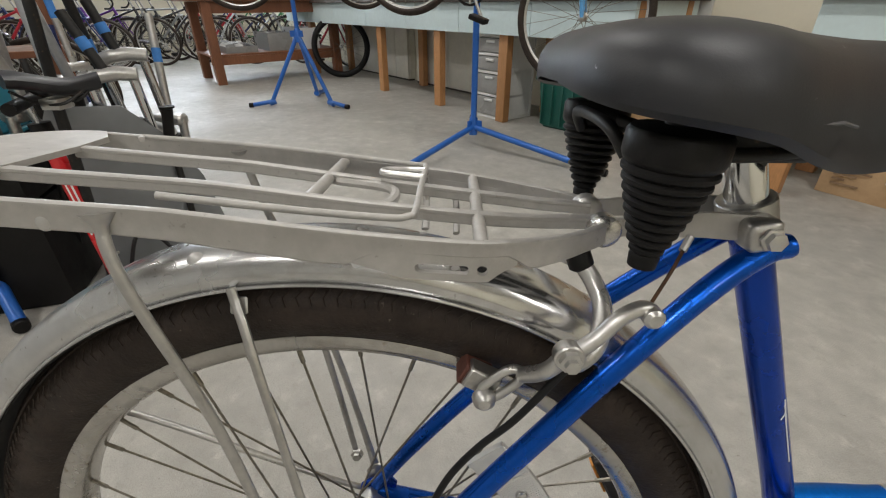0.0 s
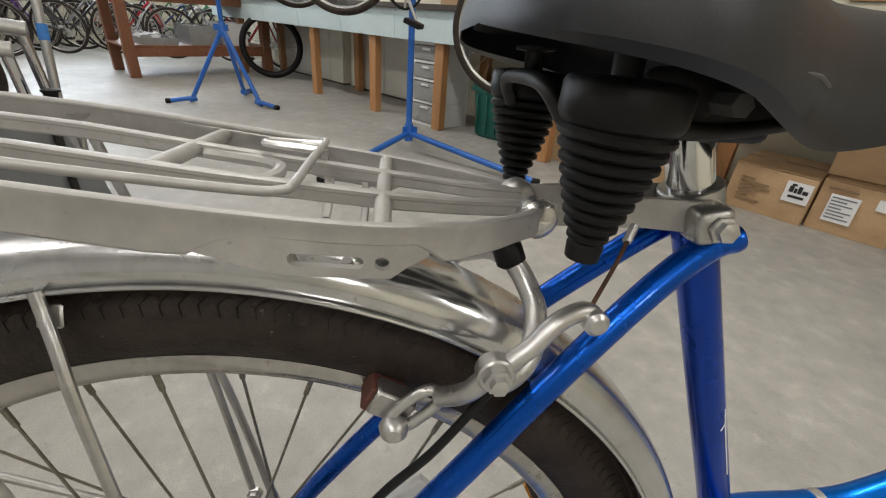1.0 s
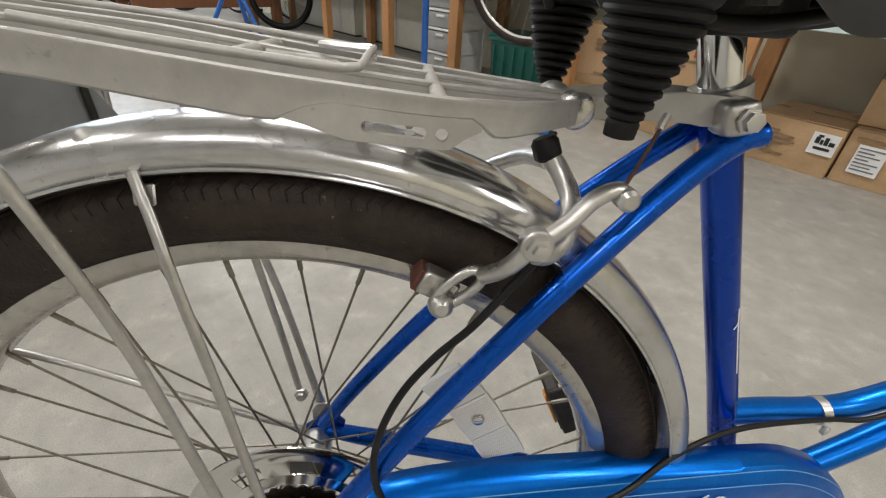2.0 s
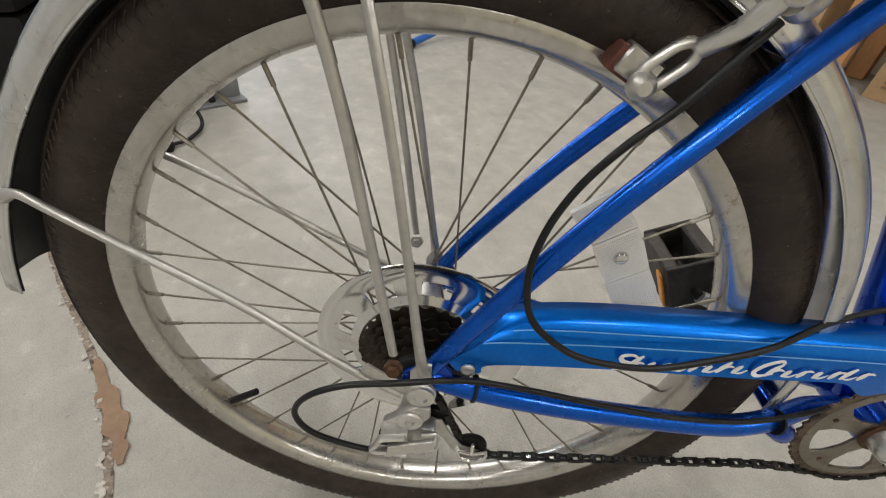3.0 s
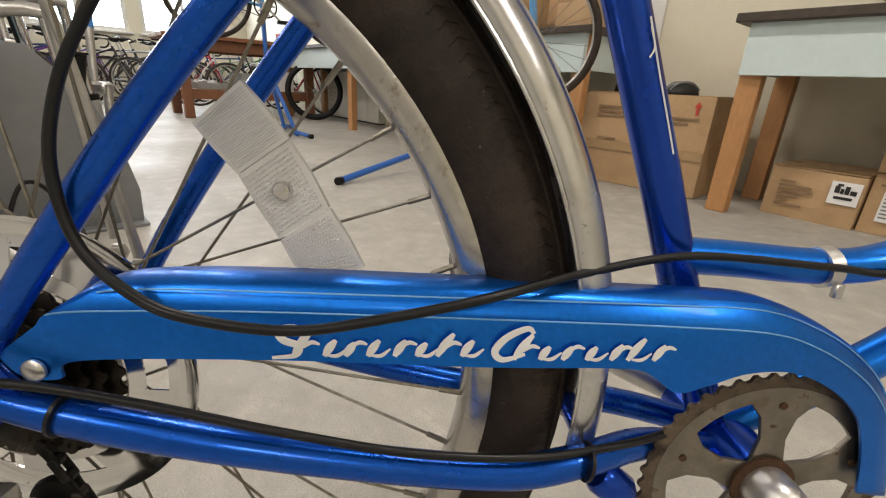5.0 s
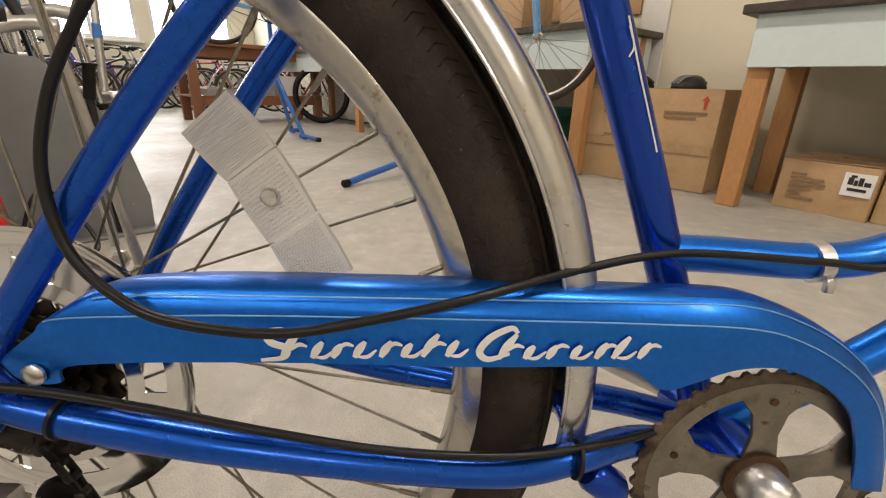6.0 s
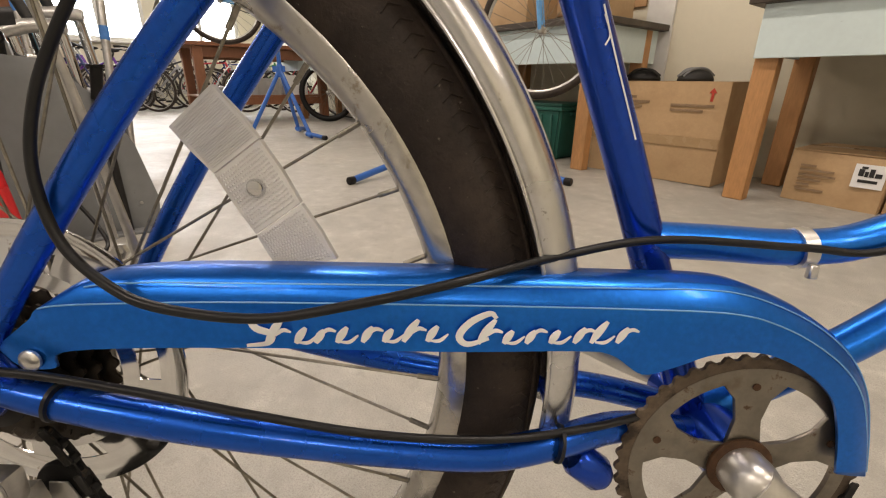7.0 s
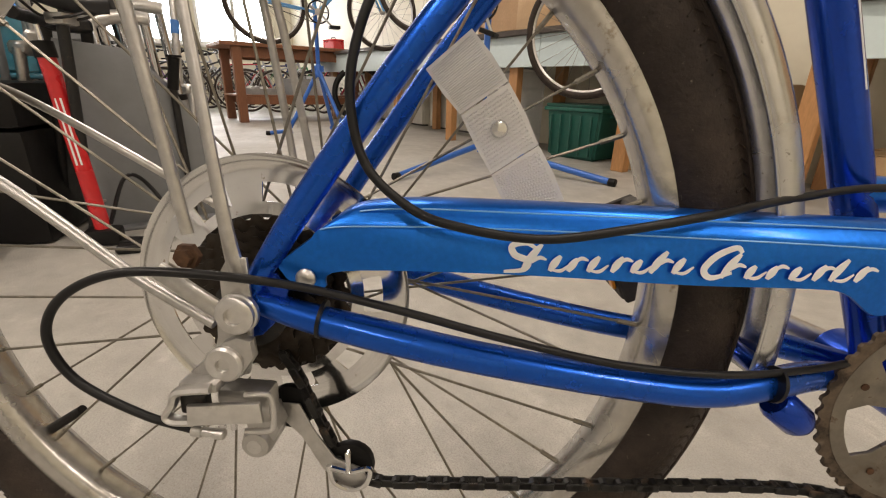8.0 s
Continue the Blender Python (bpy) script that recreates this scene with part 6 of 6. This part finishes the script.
part("lettering_bar", block(-0.006, -0.0225, 0.24, 0.010, -0.0195, 0.42, m=Matrix.Rotation(radians(-3.9), 4, "Y") @ Matrix.Rotation(radians(-2.4), 4, "X")), PAPER, pump)
stand(pose(-1.28, 0.86, 0), ((0.12, -0.10), (-0.30, -0.25), (-0.05, 0.35)), 0.12, 0.75, "blue tubular repair stand with short pole among spare parts")
parked_bike(pose(-3.1, 1.35, 0, 6, 0, 22), GREYP, "silver bicycle leaning among spare parts", group="bicycles on the floor")
parked_bike(pose(-3.3, 2.1, 0, -4, 0, 30), BLACKP, "black bicycle leaning among spare parts", group="bicycles on the floor")
tl = thing("plastic_crate", pose(-1.52, 1.02, 0.463, 0, 0, 20), "teal plastic crate on the black case", "crate")
for a in ((-0.25, -0.18, 0.0, 0.25, 0.18, 0.02), (-0.25, -0.18, 0.02, 0.25, -0.16, 0.22), (-0.25, 0.16, 0.02, 0.25, 0.18, 0.22), (-0.25, -0.16, 0.02, -0.23, 0.16, 0.22), (0.23, -0.16, 0.02, 0.25, 0.16, 0.22)):
    part("crate_side", block(*a, 0.006), TEAL, tl)

case = thing("tool_case", pose(-1.52, 1.0, 0, 0, 0, 20), "black plastic tool case with metal latches on the floor", "tool case")
part("body", block(-0.36, -0.24, 0, 0.36, 0.24, 0.33, 0.02, segments=2), RUBBER, case)
part("lid", block(-0.365, -0.245, 0.334, 0.365, 0.245, 0.46, 0.025, segments=2), RUBBER, case)
for x in (-0.2, 0.2):
    lt = part("latch", block(x - 0.03, -0.262, 0.28, x + 0.03, -0.243, 0.37, 0.004), ALLOY, case, "metal latch")
    part("latch_tongue", block(x - 0.015, -0.270, 0.30, x + 0.015, -0.262, 0.355, 0.003), ALLOY_BRIGHT, lt)
part("handle", tube([(-0.09, -0.24, 0.20), (-0.08, -0.285, 0.21), (0.08, -0.285, 0.21), (0.09, -0.24, 0.20)], 0.012, 8), RUBBER, case)
# a fat loose wheel leaning by the timber table
lw = thing("spare_bicycle_wheel", pose(-1.33, 5.75, 0, -7, 0, 12), "loose black-tyred bicycle wheel with blue tape leaning by the table", "bicycle wheel")
wheel(lw, "rim", 0, 0.36, 0.36, RUBBER, GREY_PANEL, 0.036)
part("tape_band", lathe([(0.038, -0.04), (0.038, 0.04)], Matrix.Translation((0, 0, 0.684)) @ Matrix.Rotation(radians(90), 4, "Y"), 16), TAPE_BLUE, lw, "blue masking tape")

# ---- loose parts heaped by the steel panel ----
def suspension_fork(crown, top, foot, label):
    """A silver fork with two stout legs and an arch; its legs run down from the crown."""
    f = thing("suspension_fork", Matrix(), label, "bicycle fork", "spare forks")
    c, t, b = Vector(crown), Vector(top), Vector(foot)
    axis = (t - b).normalized()
    out = axis.cross(Vector((0.5, -1, 0))).normalized() * 0.058
    part("steerer", sweep([c, t], 0.0145, 14), STEEL_BLACK, f)
    part("tape_band", sweep([c.lerp(t, 0.45), c.lerp(t, 0.62)], 0.016, 14), TAPE_BLUE, f, "blue masking tape")
    part("crown", sweep([c - out * 1.25, c - out * 0.4 + axis * 0.012, c + out * 0.4 + axis * 0.012, c + out * 1.25], 0.02, 12), ALLOY_BRIGHT, f)
    for s in (-1, 1):
        mid = c.lerp(b, 0.42) + out * s
        part("stanchion", sweep([c + out * s, mid], 0.0135, 14), CHROME, f)
        leg = part("lower_leg", sweep([mid, mid.lerp(b + out * s, 0.15), b + out * s], lambda u: 0.022 - 0.005 * u, 14), GREYP, f)
        part("wiper_seal", sweep([mid + axis * 0.012, mid - axis * 0.006], 0.0235, 14), RUBBER, leg)
    m = c.lerp(b, 0.42)
    part("arch", tube([m - out, m - out * 0.6 + axis * 0.05, m + axis * 0.062, m + out * 0.6 + axis * 0.05, m + out], 0.011, 10), GREYP, f)
    return f


suspension_fork((-0.932, 1.15, 0.637), (-1.008, 1.15, 0.814), (-0.97, 1.27, 0.03), "worn silver suspension fork with blue tape leaning in the parts heap")
suspension_fork((-0.95, 1.25, 0.681), (-1.0, 1.25, 0.842), (-0.96, 1.36, 0.03), "silver suspension fork with dark steerer leaning in the parts heap")
ls = thing("loose_saddle", Matrix(), "black vinyl bicycle saddle on its seat post among the parts", "saddle")
a, b = Vector((-0.971, 0.85, 0.673)), Vector((-0.85, 1.0, 0.658))
run = b - a
bm = bmesh.new()
rows = []
for k in range(13):
    u = k / 12
    w = 0.012 + 0.062 * max(0.0, 1 - u * 1.15) ** 1.3 + 0.014 * math.sin(math.pi * min(1, u * 1.02))
    c = a.lerp(b, u) + Vector((0, 0, 0.010 * math.cos(u * 5)))
    across = run.cross(Vector((0, 0, 1))).normalized() * w
    rows.append([bm.verts.new(c + across * math.cos(q) + Vector((0, 0, (0.016 if math.sin(q) > 0 else 0.026) * math.sin(q)))) for q in [j * math.tau / 14 for j in range(14)]])
for p, q in zip(rows, rows[1:]):
    for j in range(14):
        bm.faces.new((p[j], p[(j + 1) % 14], q[(j + 1) % 14], q[j]))
bm.faces.new(rows[0]), bm.faces.new(rows[-1])
bmesh.ops.recalc_face_normals(bm, faces=bm.faces[:])
part("cover", bm, SADDLE, ls)
c = a.lerp(b, 0.45)
for s in (-1, 1):
    part("rail", tube([a.lerp(b, 0.12) + Vector((0, s * 0.022, -0.02)), c + Vector((-0.03, s * 0.022, -0.05)), c + Vector((0.04, s * 0.022, -0.05)), a.lerp(b, 0.88) + Vector((0, s * 0.01, -0.015))], 0.0036, 8), STEEL_BLACK, ls)
part("seat_post", sweep([c + Vector((0, 0, -0.045)), Vector((c.x - 0.09, c.y + 0.03, 0.004))], 0.0135, 14), STEEL_BLACK, ls)
part("post_clamp", block(c.x - 0.025, c.y - 0.026, c.z - 0.068, c.x + 0.025, c.y + 0.026, c.z - 0.040, 0.006, segments=2), ALLOY, ls)
hg = thing("handlebar_grip", Matrix(), "black rubber grip on a bar end standing up from the floor", "grip")
part("bar", sweep([((-0.842, 1.2, 0.446)[0], (-0.842, 1.2, 0.446)[1], 0.0), (-0.842, 1.2, 0.446)], 0.011, 12), STEEL_BLACK, hg)
part("grip", sweep([(-0.842, 1.2, 0.446), (-0.821, 1.2, 0.542)], 0.0165, 14), RUBBER, hg)
part("flange", sweep([Vector((-0.821, 1.2, 0.542)), Vector((-0.821, 1.2, 0.542)) + Vector((0, 0, 0.006))], 0.023, 14), RUBBER, hg)

# ---- floor crack with loose filler ----
rnd = random.Random(5)


def jag(path, w, seed):
    r = random.Random(seed)
    pts = spline([(x, y, 0) for x, y in path], 10)
    left, right = [], []
    for i, p in enumerate(pts):
        t = (pts[min(i + 1, len(pts) - 1)] - pts[max(i - 1, 0)]).normalized()
        n = Vector((-t.y, t.x, 0))
        k = w(i / (len(pts) - 1))
        left.append(p + n * k * (0.8 + 0.4 * r.random()))
        right.append(p - n * k * (0.8 + 0.4 * r.random()))
    return left, right


def strip(path, w, z0, z1, seed):
    bm = bmesh.new()
    l, r = jag(path, w, seed)
    rows = [[bm.verts.new((a.x, a.y, z0)), bm.verts.new((a.x, a.y, z1)), bm.verts.new((b.x, b.y, z1)), bm.verts.new((b.x, b.y, z0))] for a, b in zip(l, r)]
    for p, q in zip(rows, rows[1:]):
        for i in range(4):
            bm.faces.new((p[i], p[(i + 1) % 4], q[(i + 1) % 4], q[i]))
    bm.faces.new(rows[0]), bm.faces.new(rows[-1])
    bmesh.ops.recalc_face_normals(bm, faces=bm.faces[:])
    return bm


LINE = [(-0.974, 0.56), (-0.754, 0.335), (-0.624, 0.215), (-0.524, 0.115), (-0.454, 0.02), (-0.409, -0.05), (-0.354, -0.15), (-0.274, -0.3)]
ck = thing("floor_crack", Matrix(), "cracked floor joint with crumbling brown filler", "floor crack", kind="structure")
part("joint", strip(LINE, lambda u: 0.006, 0.0005, 0.0016, 1), CRACK_DARK, ck, smooth=False)
part("filler", strip([(-0.566, 0.165), (-0.520, 0.115), (-0.480, 0.075), (-0.446, 0.035), (-0.422, 0.0)], lambda u: 0.004 + 0.015 * math.sin(math.pi * u) * (0.7 + 0.3 * math.sin(u * 23)), 0.0017, 0.0035, 2), PLASTER, ck, smooth=False)
for k in range(90):
    u = rnd.random()
    i = int(u * (len(LINE) - 1))
    f = u * (len(LINE) - 1) - i
    x = LINE[i][0] + (LINE[i + 1][0] - LINE[i][0]) * f - 0.006 + rnd.uniform(-0.006, 0.004)
    y = LINE[i][1] + (LINE[i + 1][1] - LINE[i][1]) * f - 0.004 + rnd.uniform(-0.005, 0.005)
    bm = bmesh.new()
    bmesh.ops.create_icosphere(bm, subdivisions=1, radius=rnd.choice((0.002, 0.003, 0.0035, 0.0045, 0.006)))
    stretch = rnd.uniform(0.5, 1.3)
    for v in bm.verts:
        v.co *= rnd.uniform(0.55, 1.2)
        v.co.y *= stretch
        v.co.z *= 0.35
    bm.transform(Matrix.Translation((x, y, 0.003)))
    part("chip", bm, CRACK_EDGE, ck, smooth=False)
